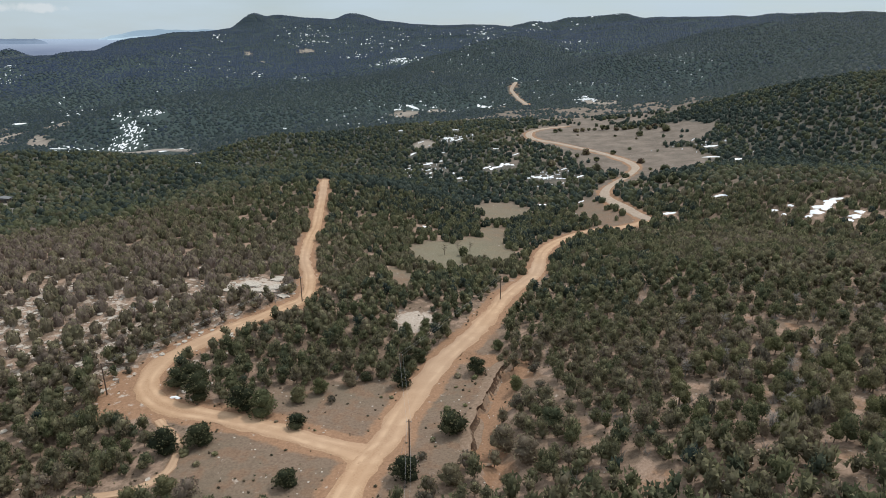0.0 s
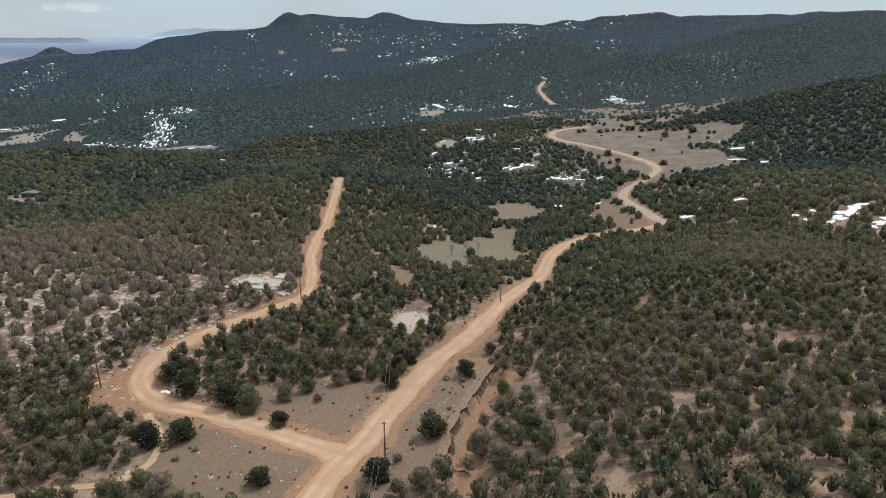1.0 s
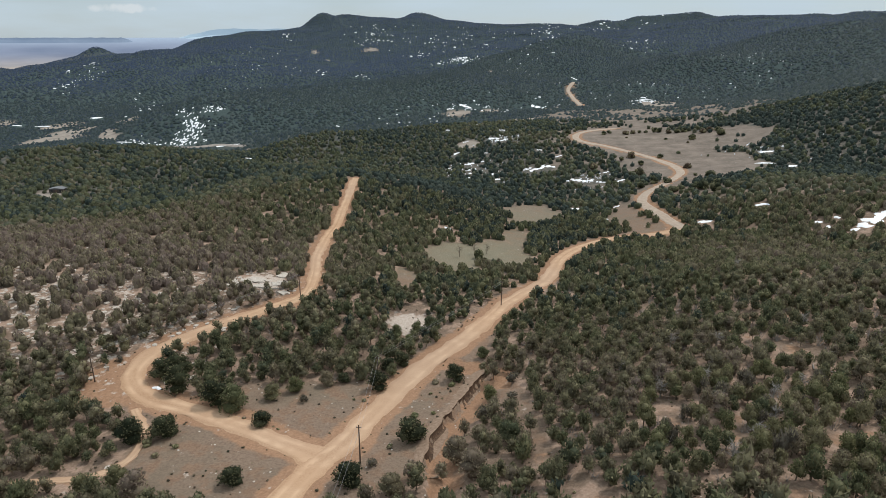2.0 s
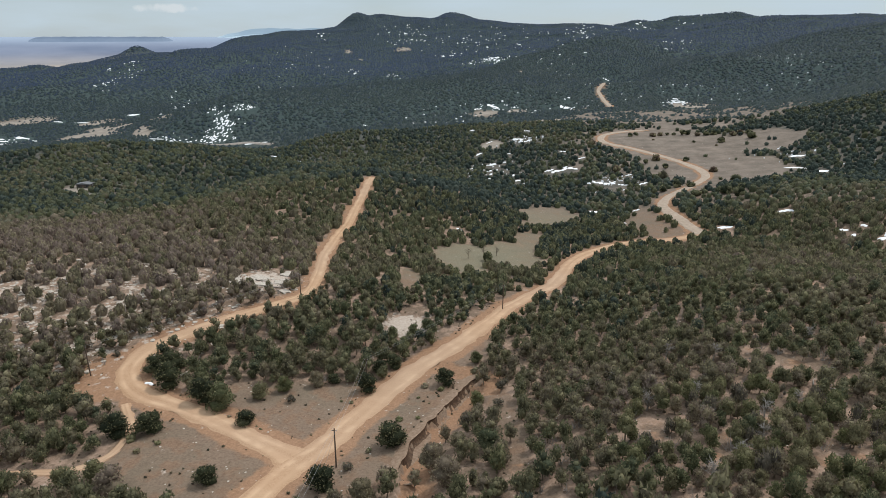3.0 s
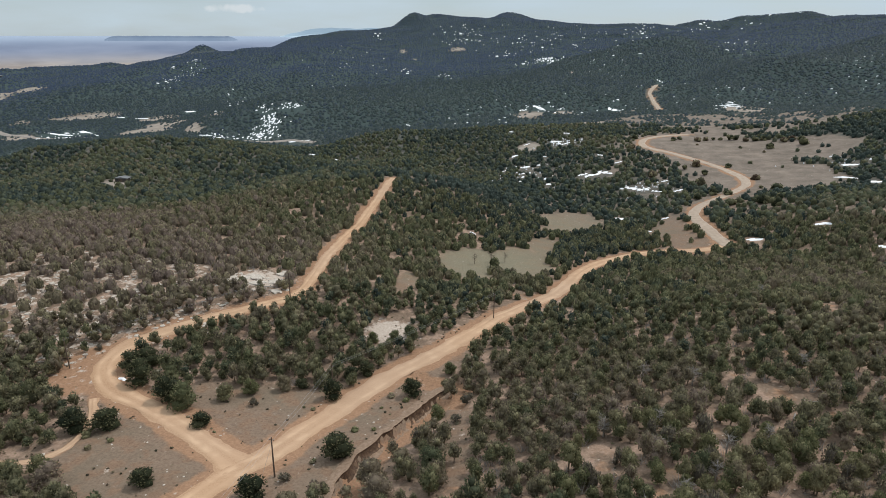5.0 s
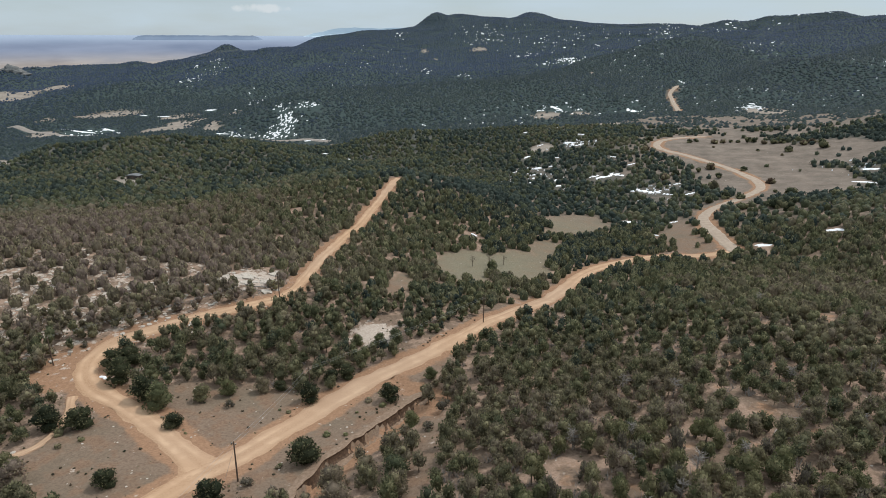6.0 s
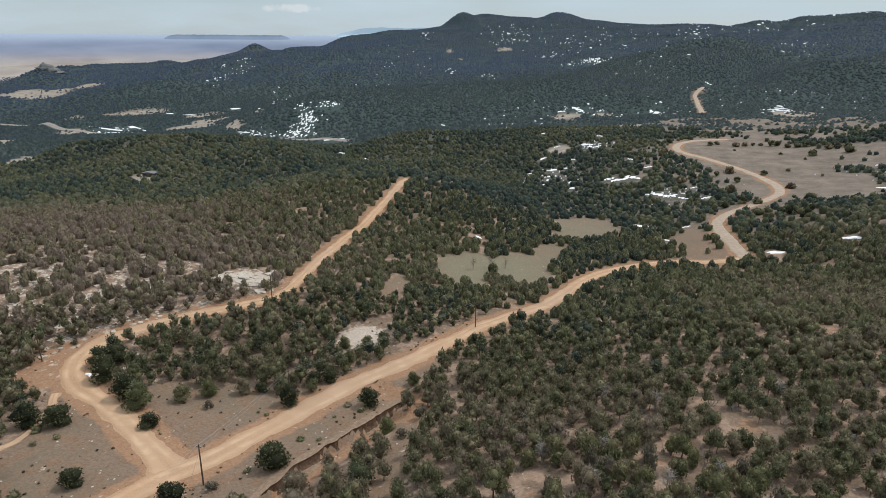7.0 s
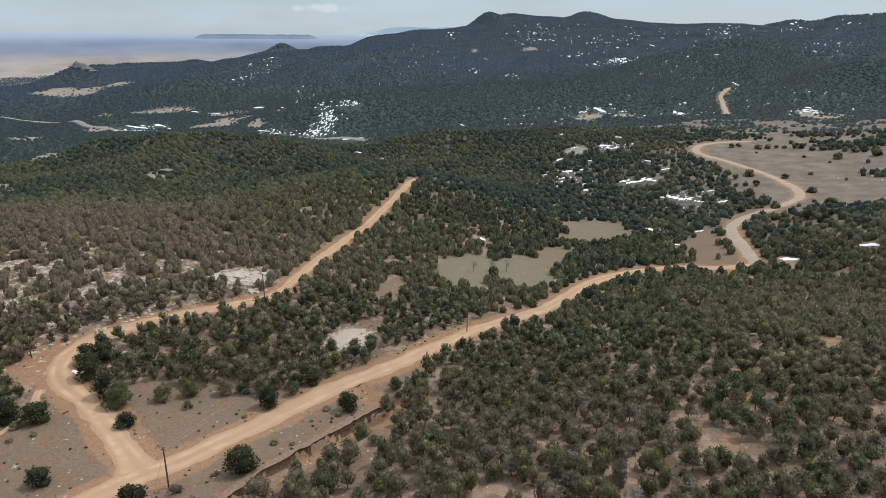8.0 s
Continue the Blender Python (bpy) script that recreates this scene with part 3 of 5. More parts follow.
def build_ground():
    angles = np.concatenate([np.arange(FAN[0], FAN[1], 0.43), np.arange(FAN[1], FAN[0] + 360, 6.0)])
    radii = np.concatenate([[0.0, 25.0], np.geomspace(45, 4900, 400)])
    a, r = np.meshgrid(np.radians(angles), radii)
    x, y = HUB[0] + r * np.sin(a), HUB[1] + r * np.cos(a)
    z = height(x, y)
    n, m = len(angles), len(radii)
    i, j = np.meshgrid(np.arange(m - 1), np.arange(n), indexing="ij")
    jn = (j + 1) % n
    faces = np.stack([i * n + j, i * n + jn, (i + 1) * n + jn, (i + 1) * n + j], -1).reshape(-1, 4)[:, ::-1]
    xf, yf = x.ravel(), y.ravel()
    d = np.hypot(xf - HUB[0], yf - HUB[1])
    openness, _ = glade(xf, yf)
    bare = np.zeros_like(xf)
    for line, half in ROADS[:5]:
        lo, hi = line.min(0) - 25, line.max(0) + 25
        near = np.where((xf > lo[0]) & (xf < hi[0]) & (yf > lo[1]) & (yf < hi[1]))[0]
        off, _ = line_distance(xf[near], yf[near], line[::2])
        margin = 1 - 0.2 * (half == 2.7) * smooth(yf[near], 140, 175)
        edge = half + margin * min(1.0, half - 1) * (1.0 + 3.0 * fbm(xf[near], yf[near], 9, 21, 3))
        bare[near] = np.maximum(bare[near], 1 - smooth(off, edge - 1.2, edge + 1.6))
    bare = np.maximum(bare, 1.3 * (1 - smooth(np.hypot((xf + 75) / 10, (yf - 129) / 14) + 0.5 * (fbm(xf, yf, 6, 27, 2) - 0.5), 0.7, 1.2)))
    for cx, cy, s in CLEARINGS:
        bare = np.maximum(bare, 0.6 * (1 - smooth(np.hypot(xf - cx, yf - cy), s * 0.9, s * 1.7)))
    near = np.where((np.abs(xf - 14) < 26) & (np.abs(yf - 123) < 42))[0]
    for line, _ in GULLY_LINES:
        off, side, _ = bank_offset(xf[near], yf[near], line)
        bare[near] = np.maximum(bare[near], np.where(side > 0, 1 - smooth(off, 4, 9), 0.0) * 0.9)
    pale = np.zeros_like(xf)
    for cx, cy, s, much in ((-62, 190, 7, 1.7), (-9, 170, 4.6, 2.6), (-95, 150, 24, 0.75), (-125, 165, 24, 0.75), (-100, 180, 20, 0.75), (-252, 338, 9, 3.4)):
        pale = np.maximum(pale, much * np.exp(-((xf - cx) ** 2 + (yf - cy) ** 2) / (2 * s * s)))
    pale *= 1 - 0.7 * openness
    cover = np.stack([bare, openness, np.clip(pale * 1.15, 0, 2.6), smooth(d, 300, 460)], -1)
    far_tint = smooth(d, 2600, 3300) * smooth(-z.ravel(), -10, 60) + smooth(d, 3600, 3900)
    # Where the shaded, hazy floor colour covers the far woodland ground
    hazy_duff = (0.65 * smooth(d, 270, 450) + 0.35 * smooth(d, 500, 900)) * (1 - openness) * (1 - bare)
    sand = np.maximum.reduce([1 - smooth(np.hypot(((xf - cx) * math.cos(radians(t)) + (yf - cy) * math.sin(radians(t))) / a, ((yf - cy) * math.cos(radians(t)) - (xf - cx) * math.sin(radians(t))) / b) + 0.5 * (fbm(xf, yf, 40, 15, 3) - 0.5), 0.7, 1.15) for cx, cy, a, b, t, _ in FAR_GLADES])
    # Distance masks for the haze colours of the outer plain
    rim_haze = smooth(d, 3700, 4350)
    brink_haze = smooth(d, 4380, 4880)
    green = np.exp(-((xf - 6) ** 2 + (yf - 256) ** 2) / (2 * 26 ** 2)) + 0.6 * np.exp(-((xf - 27) ** 2 + (yf - 345) ** 2) / (2 * 26 ** 2))
    me = one_mesh("ground", np.stack([xf, yf, z.ravel()], -1), faces, M_GROUND, {"cover": cover, "far_tint": np.clip(far_tint, 0, 1), "hazy_duff": hazy_duff, "rim_haze": rim_haze, "green": np.clip(green, 0, 1), "sand": sand, "brink_haze": brink_haze}, True)
    tagged(new("ground", me), "pinkish dry soil with sparse pale grass and rock", "ground", kind="structure")


build_ground()


def build_road(name, line, half, label, lift=0.10, mat=M_ROAD, narrow=0.0, flare=0.0):
    """A packed dirt strip with worn wheel lanes and low ragged shoulders, laid on the ground."""
    t = np.gradient(line, axis=0)
    t /= np.hypot(t[:, 0], t[:, 1])[:, None] + 1e-9
    side = np.stack([t[:, 1], -t[:, 0]], -1)
    across = np.array([-1.0, -0.86, -0.62, -0.42, -0.2, 0.0, 0.2, 0.42, 0.62, 0.86, 1.0])
    crown = np.array([-0.5, 0.6, 0.8, 0.55, 0.9, 1.0, 0.9, 0.55, 0.8, 0.6, -0.5]) * lift
    lane = np.array([0, 0.1, 0.6, 1.0, 0.5, 0.25, 0.5, 1.0, 0.6, 0.1, 0])
    wide = half * (0.92 + 0.22 * fbm(line[:, 0], line[:, 1], 12, 31, 3))
    wide = wide * (1 - narrow * smooth(line[:, 1], 140, 180))
    wide = wide * (1 + flare * np.exp(-(np.hypot(line[:, 0] - line[0, 0], line[:, 1] - line[0, 1]) / 6.5) ** 2))
    x = line[:, None, 0] + side[:, None, 0] * across * wide[:, None]
    y = line[:, None, 1] + side[:, None, 1] * across * wide[:, None]
    ragged = 1.1 * (vnoise(x, y, 2.5, 4) - 0.5) + 0.5 * (vnoise(x, y, 0.9, 6) - 0.5)
    ragged[:, 1:-1] = 0
    x, y = x + side[:, None, 0] * ragged, y + side[:, None, 1] * ragged
    z = height(x, y) + crown + 0.04
    n, m = x.shape
    i, j = np.meshgrid(np.arange(n), np.arange(m), indexing="ij")
    streak = lane + 1.1 * (vnoise(i * 0.06, j * 1.3, 1.0, 19) - 0.5) + 0.5 * (vnoise(i * 0.35, j * 2.1, 1.0, 23) - 0.5)
    i, j = np.meshgrid(np.arange(n - 1), np.arange(m - 1), indexing="ij")
    faces = np.stack([i * m + j, i * m + j + 1, (i + 1) * m + j + 1, (i + 1) * m + j], -1).reshape(-1, 4)[:, ::-1]
    me = one_mesh(name, np.stack([x, y, z], -1).reshape(-1, 3), faces, mat, {"lane": np.clip(streak, 0, 1).ravel()}, True)
    tagged(new(name, me), label, "dirt road", kind="structure")


build_road("road_main", ROADS[0][0], 3.0, "pale tan packed dirt road with worn wheel tracks")
build_road("road_far", ROADS[1][0], 2.9, "winding dirt road across the dry meadow, greyed by painted haze", 0.25, M_FARROAD)
build_road("road_side", ROADS[2][0], 2.7, "orange dirt road curving up the wooded ridge", 0.07, M_ROAD, 0.22, 0.9)
build_road("road_track", ROADS[3][0], 1.0, "narrow sandy track beside the meadow")
build_road("road_hill", ROADS[4][0], 3.2, "distant dirt road climbing the wooded hill", 0.8, M_FARROAD)
build_road("road_valley", ROADS[5][0], 5.0, "grey road along the valley floor", 1.0, M_GREYROAD)
build_road("road_lane", ROADS[6][0], 4.0, "grey gravel lane below the snowy gully", 0.8, M_GREYROAD)


# ---- trees ----


def ico(level):
    bm = bmesh.new()
    bmesh.ops.create_icosphere(bm, subdivisions=level, radius=1.0)
    v = np.array([p.co[:] for p in bm.verts])
    f = np.array([[p.index for p in face.verts] for face in bm.faces])
    bm.free()
    return v, f


def crown_template(rng, lobes, level, tufts, tuft_size, core=1.0, lift=0.0):
    """A crown about 1 high and 1 in half-width: ragged lobes with leafy sprays standing up and out of them."""
    vs, fs, n = [], [], 0
    base_v, base_f = ico(level)
    centres = []
    for k in range(lobes):
        if lobes == 1:
            c, s = np.array([0, 0, 0.50]), np.array([0.80, 0.80, 0.44])
        else:
            ball = lobes > 6
            ang, rad = rng.uniform(0, 2 * np.pi), rng.uniform(0.2, 0.5) if ball else rng.uniform(0.25, 0.68)
            c = np.array([rad * np.cos(ang), rad * np.sin(ang), rng.uniform(0.15, 0.75)])
            s = np.array([1, 1, 0.72]) * (rng.uniform(0.42, 0.58) if ball else rng.uniform(0.26, 0.46)) * (1.15 - 0.35 * c[2])
            if k == 0:
                c, s = np.array([rng.normal(0, 0.1), rng.normal(0, 0.1), 0.48]), np.array([0.56, 0.56, 0.46])
        v = base_v * (1 + rng.uniform(-0.34, 0.3, (len(base_v), 1))) * s * core + c
        v[:, 2] = np.maximum(v[:, 2], 0.03)
        vs.append(v), fs.append(base_f + n)
        n += len(v)
        centres.append((c, s))
    share = np.array([s[0] ** 2 for _, s in centres])
    for k in range(tufts):
        c, s = centres[rng.choice(len(centres), p=share / share.sum())]
        d = rng.normal(size=3)
        d[2] = abs(d[2]) * 0.95 - 0.25
        d /= np.linalg.norm(d)
        p = c + d * s * rng.uniform(0.78, 1.22)
        p[2] = max(p[2], 0.04)
        grow = d * 0.8 + np.array([0, 0, 0.4]) + rng.normal(size=3) * 0.5
        grow /= np.linalg.norm(grow)
        w = np.cross(grow, d + rng.normal(size=3) * 0.6)
        w /= np.linalg.norm(w) + 1e-9
        q = tuft_size * rng.uniform(0.5, 1.4)
        vs.append(np.array([p - grow * q * 0.8, p + w * q * 0.8, p + grow * q * 1.2, p - w * q * 0.8]))
        fs.append(np.array([[0, 1, 2], [0, 2, 3]]) + n)
        n += 4
    v = np.vstack(vs)
    v[:, 2] = lift + (1 - lift) * v[:, 2]
    return v, np.vstack(fs)


def pinyon_template(rng, lobes, sprays, size, foot=0.2, core=0.86, reach=1.18):
    """An upright crown about 1 high and 1 in half-width: stacked leaf masses closing to a rounded top, with fine sprays all over."""
    base_v, base_f = ico(1)
    vs, fs, n, masses = [], [], 0, []
    for k in range(lobes):
        f = (k + 0.5) / lobes
        z = foot + (0.93 - foot) * (0.12 + 0.76 * f)
        wide = math.sqrt(max(0.05, 1 - ((f - 0.30) / 0.84) ** 2))
        ang, rad = k * 2.4 + rng.uniform(-0.5, 0.5), rng.uniform(0.12, 0.36) * wide
        c = np.array([rad * np.cos(ang), rad * np.sin(ang), z])
        r = wide * rng.uniform(0.52, 0.70)
        masses.append((c, np.array([r, r, 0.62 * (0.93 - foot) / lobes + 0.09])))
    for c, r in masses:
        v = base_v * (1 + rng.uniform(-0.28, 0.22, (len(base_v), 1))) * r * core + c
        vs.append(v), fs.append(base_f + n)
        n += len(v)
    share = np.array([r[0] * r[2] for _, r in masses])
    pick = rng.choice(lobes, sprays, p=share / share.sum())
    d = rng.normal(size=(sprays, 3))
    d[:, 2] = np.abs(d[:, 2]) * 0.9 - 0.3
    d /= np.linalg.norm(d, axis=1)[:, None]
    c, r = np.array([m[0] for m in masses])[pick], np.array([m[1] for m in masses])[pick]
    p = c + d * r * rng.uniform(0.80, reach, (sprays, 1))
    grow = d * 0.7 + np.array([0, 0, 0.35]) + rng.normal(size=(sprays, 3)) * 0.55
    grow /= np.linalg.norm(grow, axis=1)[:, None]
    w = np.cross(grow, d + rng.normal(size=(sprays, 3)) * 0.7)
    w /= np.linalg.norm(w, axis=1)[:, None] + 1e-9
    q = size * rng.uniform(0.55, 1.45, (sprays, 1))
    squash = np.array([1, 1, 0.55])
    tri = np.stack([p - w * q * 0.75 * squash, p + w * q * 0.75 * squash, p + grow * q * 1.7 * squash], 1).reshape(-1, 3)
    vs.append(tri), fs.append(np.arange(3 * sprays).reshape(-1, 3) + n)
    v = np.vstack(vs)
    v[:, 2] = np.maximum(v[:, 2], 0.02)
    return v, np.vstack(fs)


def dome_template(rng, ring, rings):
    """A few-sided ragged dome for trees far off."""
    v = [[0, 0, 1.0]]
    for r in range(rings):
        f = (r + 1) / rings
        for k in range(ring):
            ang = 2 * np.pi * (k + rng.uniform(-0.3, 0.3)) / ring
            rad = (0.75 + 0.25 * f) * rng.uniform(0.75, 1.15) if rings > 1 else rng.uniform(0.8, 1.2)
            v.append([rad * np.cos(ang), rad * np.sin(ang), (0.62 * rng.uniform(0.75, 1.2) if f < 1 else 0.0)])
    faces = [[0, 1 + k, 1 + (k + 1) % ring] for k in range(ring)]
    for r in range(rings - 1):
        a, b = 1 + r * ring, 1 + (r + 1) * ring
        for k in range(ring):
            k2 = (k + 1) % ring
            faces += [[a + k, b + k, b + k2], [a + k, b + k2, a + k2]]
    return np.array(v), np.array(faces)


def round_template(rng, ring, sprays, size):
    """A rounded few-sided crown with some sprays, for trees across the valley."""
    v, f = dome_template(rng, ring, 2)
    v[:, :2] *= np.where(v[:, 2:] < 0.05, 0.8, 1.0)
    n = len(v)
    d = rng.normal(size=(sprays, 3))
    d[:, 2] = np.abs(d[:, 2])
    d /= np.linalg.norm(d, axis=1)[:, None]
    p = d * np.array([0.88, 0.88, 0.60]) + np.array([0, 0, 0.34])
    w = np.cross(d, rng.normal(size=(sprays, 3)))
    w /= np.linalg.norm(w, axis=1)[:, None]
    q = size * rng.uniform(0.6, 1.4, (sprays, 1))
    tri = np.stack([p - w * q, p + w * q, p + (np.cross(w, d) + d * 0.35 + np.array([0, 0, 0.15])) * q * 1.3], 1).reshape(-1, 3)
    return np.vstack([v, tri]), np.vstack([f, np.arange(3 * sprays).reshape(-1, 3) + n])


def plant(name, x, y, radius, tall, tint, templates, material, rng, label, sink=0.1, soft=False):
    """One woodland mesh: a turned and sized copy of a template's points at every place."""
    z = height(x, y) - sink
    pick = rng.integers(len(templates), size=len(x))
    all_v, all_f, all_t, n = [], [], [], 0
    for k, (tv, tf) in enumerate(templates):
        who = np.where(pick == k)[0]
        if not len(who):
            continue
        ang = rng.uniform(0, 2 * np.pi, len(who))
        c, s = np.cos(ang)[:, None], np.sin(ang)[:, None]
        r = radius[who][:, None]
        px = x[who][:, None] + r * (tv[None, :, 0] * c - tv[None, :, 1] * s)
        py = y[who][:, None] + r * (tv[None, :, 0] * s + tv[None, :, 1] * c)
        pz = z[who][:, None] + tall[who][:, None] * tv[None, :, 2]
        all_v.append(np.stack([px, py, pz], -1).reshape(-1, 3))
        all_f.append((tf[None] + (np.arange(len(who)) * len(tv))[:, None, None]).reshape(-1, 3) + n)
        all_t.append(np.repeat(tint[who], len(tv)))
        n += len(who) * len(tv)
    me = one_mesh(name, np.vstack(all_v), np.vstack(all_f), material, {"tint": np.concatenate(all_t)}, soft)
    tagged(new(name, me), label, "trees", kind="stuff")


def scatter(rng, r0, r1, spacing, fan=FAN):
    """Jittered places in a ring sector round the hub."""
    g = np.arange(-r1, r1, spacing)
    x, y = np.meshgrid(g, g)
    x, y = x.ravel() + rng.uniform(-0.62, 0.62, x.size) * spacing, y.ravel() + rng.uniform(-0.62, 0.62, x.size) * spacing
    d, a = np.hypot(x, y), np.degrees(np.arctan2(x, y))
    ok = (d >= r0) & (d < r1) & (a > fan[0]) & (a < fan[1])
    return x[ok] + HUB[0], y[ok] + HUB[1]


def density(x, y):
    """The share of ground with trees: less on glades, none on roads, thin on the stony slope."""
    _, keep = glade(x, y)
    d = np.hypot(x - HUB[0], y - HUB[1])
    gaps = 0.5 + 0.5 * smooth(fbm(x, y, 8, 43, 2), 0.24, 0.42)
    dens = keep * np.clip(0.72 + 0.6 * fbm(x, y, 26, 41, 3), 0, 1) * (gaps + (1 - gaps) * smooth(d, 260, 420))
    clump = smooth(fbm(x, y, 24, 71, 3), 0.44, 0.56)
    dens *= np.where(keep < 0.9, 0.12 + 1.75 * clump, 1)
    between = np.exp(-((x + 42) ** 2 / 2 / 22 ** 2 + (y - 158) ** 2 / 2 / 24 ** 2))
    dens = np.clip(dens * (1 + between), 0, 1)
    thicket = np.exp(-((x - 30) ** 2 / 2 / 38 ** 2 + (y - 530) ** 2 / 2 / 85 ** 2))
    dens = np.clip(dens * (1 + 1.2 * thicket), 0, 1)
    road_x = np.interp(y, [p[1] for p in FAR_ROAD[:14]], [p[0] for p in FAR_ROAD[:14]])
    gap = 6 + 24 * np.exp(-((y - 475) / 62) ** 2)
    grove = smooth(road_x - x - gap, 0, 6) * (1 - smooth(road_x - x, 60, 80)) * smooth(y, 395, 420) * (1 - smooth(y, 590, 640))
    dens = np.maximum(dens, grove * (0.35 + 0.6 * smooth(fbm(x, y, 15, 77, 3), 0.35, 0.6)))
    stony = np.exp(-((x + 105) ** 2 / 2 / 45 ** 2 + (y - 160) ** 2 / 2 / 26 ** 2))
    dens *= 1 - stony * (0.10 + 0.45 * smooth(fbm(x, y, 13, 79, 3), 0.45, 0.6))
    for line, half in ROADS:
        lo, hi = line.min(0) - 12, line.max(0) + 12
        near = np.where((x > lo[0]) & (x < hi[0]) & (y > lo[1]) & (y < hi[1]))[0]
        off, _ = line_distance(x[near], y[near], line[::2])
        slack = 1 - 0.35 * (half == 2.7) * smooth(y[near], 140, 175) + 0.9 * (half == 3.0) * smooth(y[near], 158, 168) * (1 - smooth(y[near], 205, 220))
        dens[near] *= smooth(off, half - 0.3 + 1.5 * slack, half + 1.0 + 2.0 * slack)
    for cx, cy, s in [(-62, 190, 6.5), (-9, 170, 4.5), (-71, 127, 8)] + CLEARINGS:
        dens *= smooth(np.hypot(x - cx, y - cy), 1.2 * s, 1.2 * s + (3 if s > 4.4 else 1.6))
    dens *= 1 - smooth(d, 3150, 3350)
    return dens


def tints(x, y, rng):
    d = np.hypot(x - HUB[0], y - HUB[1])
    brown = 0.46 * np.exp(-((x + 140) ** 2 / (2 * 75 ** 2) + (y - 195) ** 2 / (2 * 62 ** 2))) + 0.08 * np.exp(-((x - 90) ** 2 + (y - 130) ** 2) / (2 * 70 ** 2))
    green = 0.36 * np.exp(-((x - 5) ** 2 / 2 / 55 ** 2 + (y - 300) ** 2 / 2 / 100 ** 2)) + 0.10 * np.exp(-((x + 45) ** 2 / 2 / 26 ** 2 + (y - 145) ** 2 / 2 / 26 ** 2)) + 0.08 * np.exp(-((x + 75) ** 2 / 2 / 26 ** 2 + (y - 105) ** 2 / 2 / 20 ** 2)) + 0.30 * smooth(d, 240, 430) + 0.25 * np.exp(-((x - 255) ** 2 / 2 / 60 ** 2 + (y - 600) ** 2 / 2 / 130 ** 2))
    mixed = 0.10 + 0.72 * fbm(x, y, 60, 51, 3) + brown - green
    # far runs down to the haze-blued leaf colours as distance grows
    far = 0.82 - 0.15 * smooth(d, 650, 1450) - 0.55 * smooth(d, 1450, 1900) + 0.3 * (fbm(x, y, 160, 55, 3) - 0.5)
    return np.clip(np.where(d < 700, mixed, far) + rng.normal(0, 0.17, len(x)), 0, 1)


# ---- snow left in the shade ----
# x, y, half-length, half-width
SNOW = [(60.8, 374.9, 4, 2.6), (213, 496.7, 5.1, 3), (200.4, 460.9, 6.6, 2.5), (211.2, 445.5, 5.6, 3), (149.6, 326, 4, 2), (118.5, 314.8, 3.6, 2.2), (-13.3, 530.1, 3, 3), (10.9, 464.9, 3, 3), (-30.2, 572.2, 2.4, 3.9), (170.5, 278.5, 2.2, 2.0), (175.5, 281.5, 3.6, 3.0), (181, 285.5, 4.6, 3.8), (186, 289.5, 4.0, 3.6), (190.5, 292.5, 3.0, 2.2), (181, 265.5, 2.2, 2.0), (185.5, 268.6, 3.2, 2.5), (190, 272.5, 2.4, 2.0), (161.5, 293, 1.8, 1.8), (163.2, 286, 1.4, 1.5), (170.5, 295, 1.6, 1.6)]
# The last patch stands in for white debris at the road bend
SNOW_FAR = [(73.8, 342.5, 1.8, 1.2), (211.3, 944, 10.2, 4.1), (-9.6, 291.4, 1.9, 1.2), (-720.5, 1050.8, 13.1, 9), (-781.5, 805.4, 29, 4.1), (-766.2, 841.5, 17, 4.9), (-842.7, 1010.3, 11.5, 3.8), (-781.7, 995.2, 14.4, 3.8), (-323, 718.8, 14.7, 3.4), (-235.7, 581.5, 3.6, 2.2), (-209.5, 582.9, 2.6, 1.9), (-447.1, 706.8, 8.8, 3.3), (-64, 126.6, 1.3, 0.7)]
# the same, as wide as long
SNOW_ROUND = [(41, 489.9, 6), (49.8, 495.2, 5.2), (33.2, 492.2, 3.8), (69.4, 450.8, 5.5), (77.1, 448.2, 3.1), (83.9, 441.4, 3), (97.2, 439.2, 2.9), (3.2, 610.1, 4.8), (13.2, 599.3, 3.7), (-16.6, 528.3, 2.8), (-32.2, 522.9, 2.3), (-212, 823.1, 3.8), (-19, 703.7, 3.7), (-50.9, 958.9, 9.3), (-72.6, 943, 5.1), (206.2, 918.6, 7.6), (195.3, 920.5, 4), (58.2, 961, 10.9), (85.3, 942.9, 5.3), (138.4, 1282.3, 5.7), (181.5, 1263.7, 5.8), (104.5, 1433.7, 3.8), (9.4, 902.2, 4.7), (10.1, 648.2, 3.4), (-24.5, 610, 2.7), (-2.5, 560.5, 2.4), (59.5, 522, 2.7), (44.9, 548.7, 2.4), (84.1, 370.1, 2), (-48.8, 671.1, 3), (90.8, 465.7, 2.1)]
for k, (x, y, a) in enumerate(SNOW_ROUND):
    SNOW_FAR += [(x, y, 0.62 * a, 0.5 * a), (x + 0.75 * a, y + (-1) ** k * 0.6 * a, 0.4 * a, 0.45 * a), (x - 0.7 * a, y - (-1) ** k * 0.5 * a, 0.36 * a, 0.5 * a)]


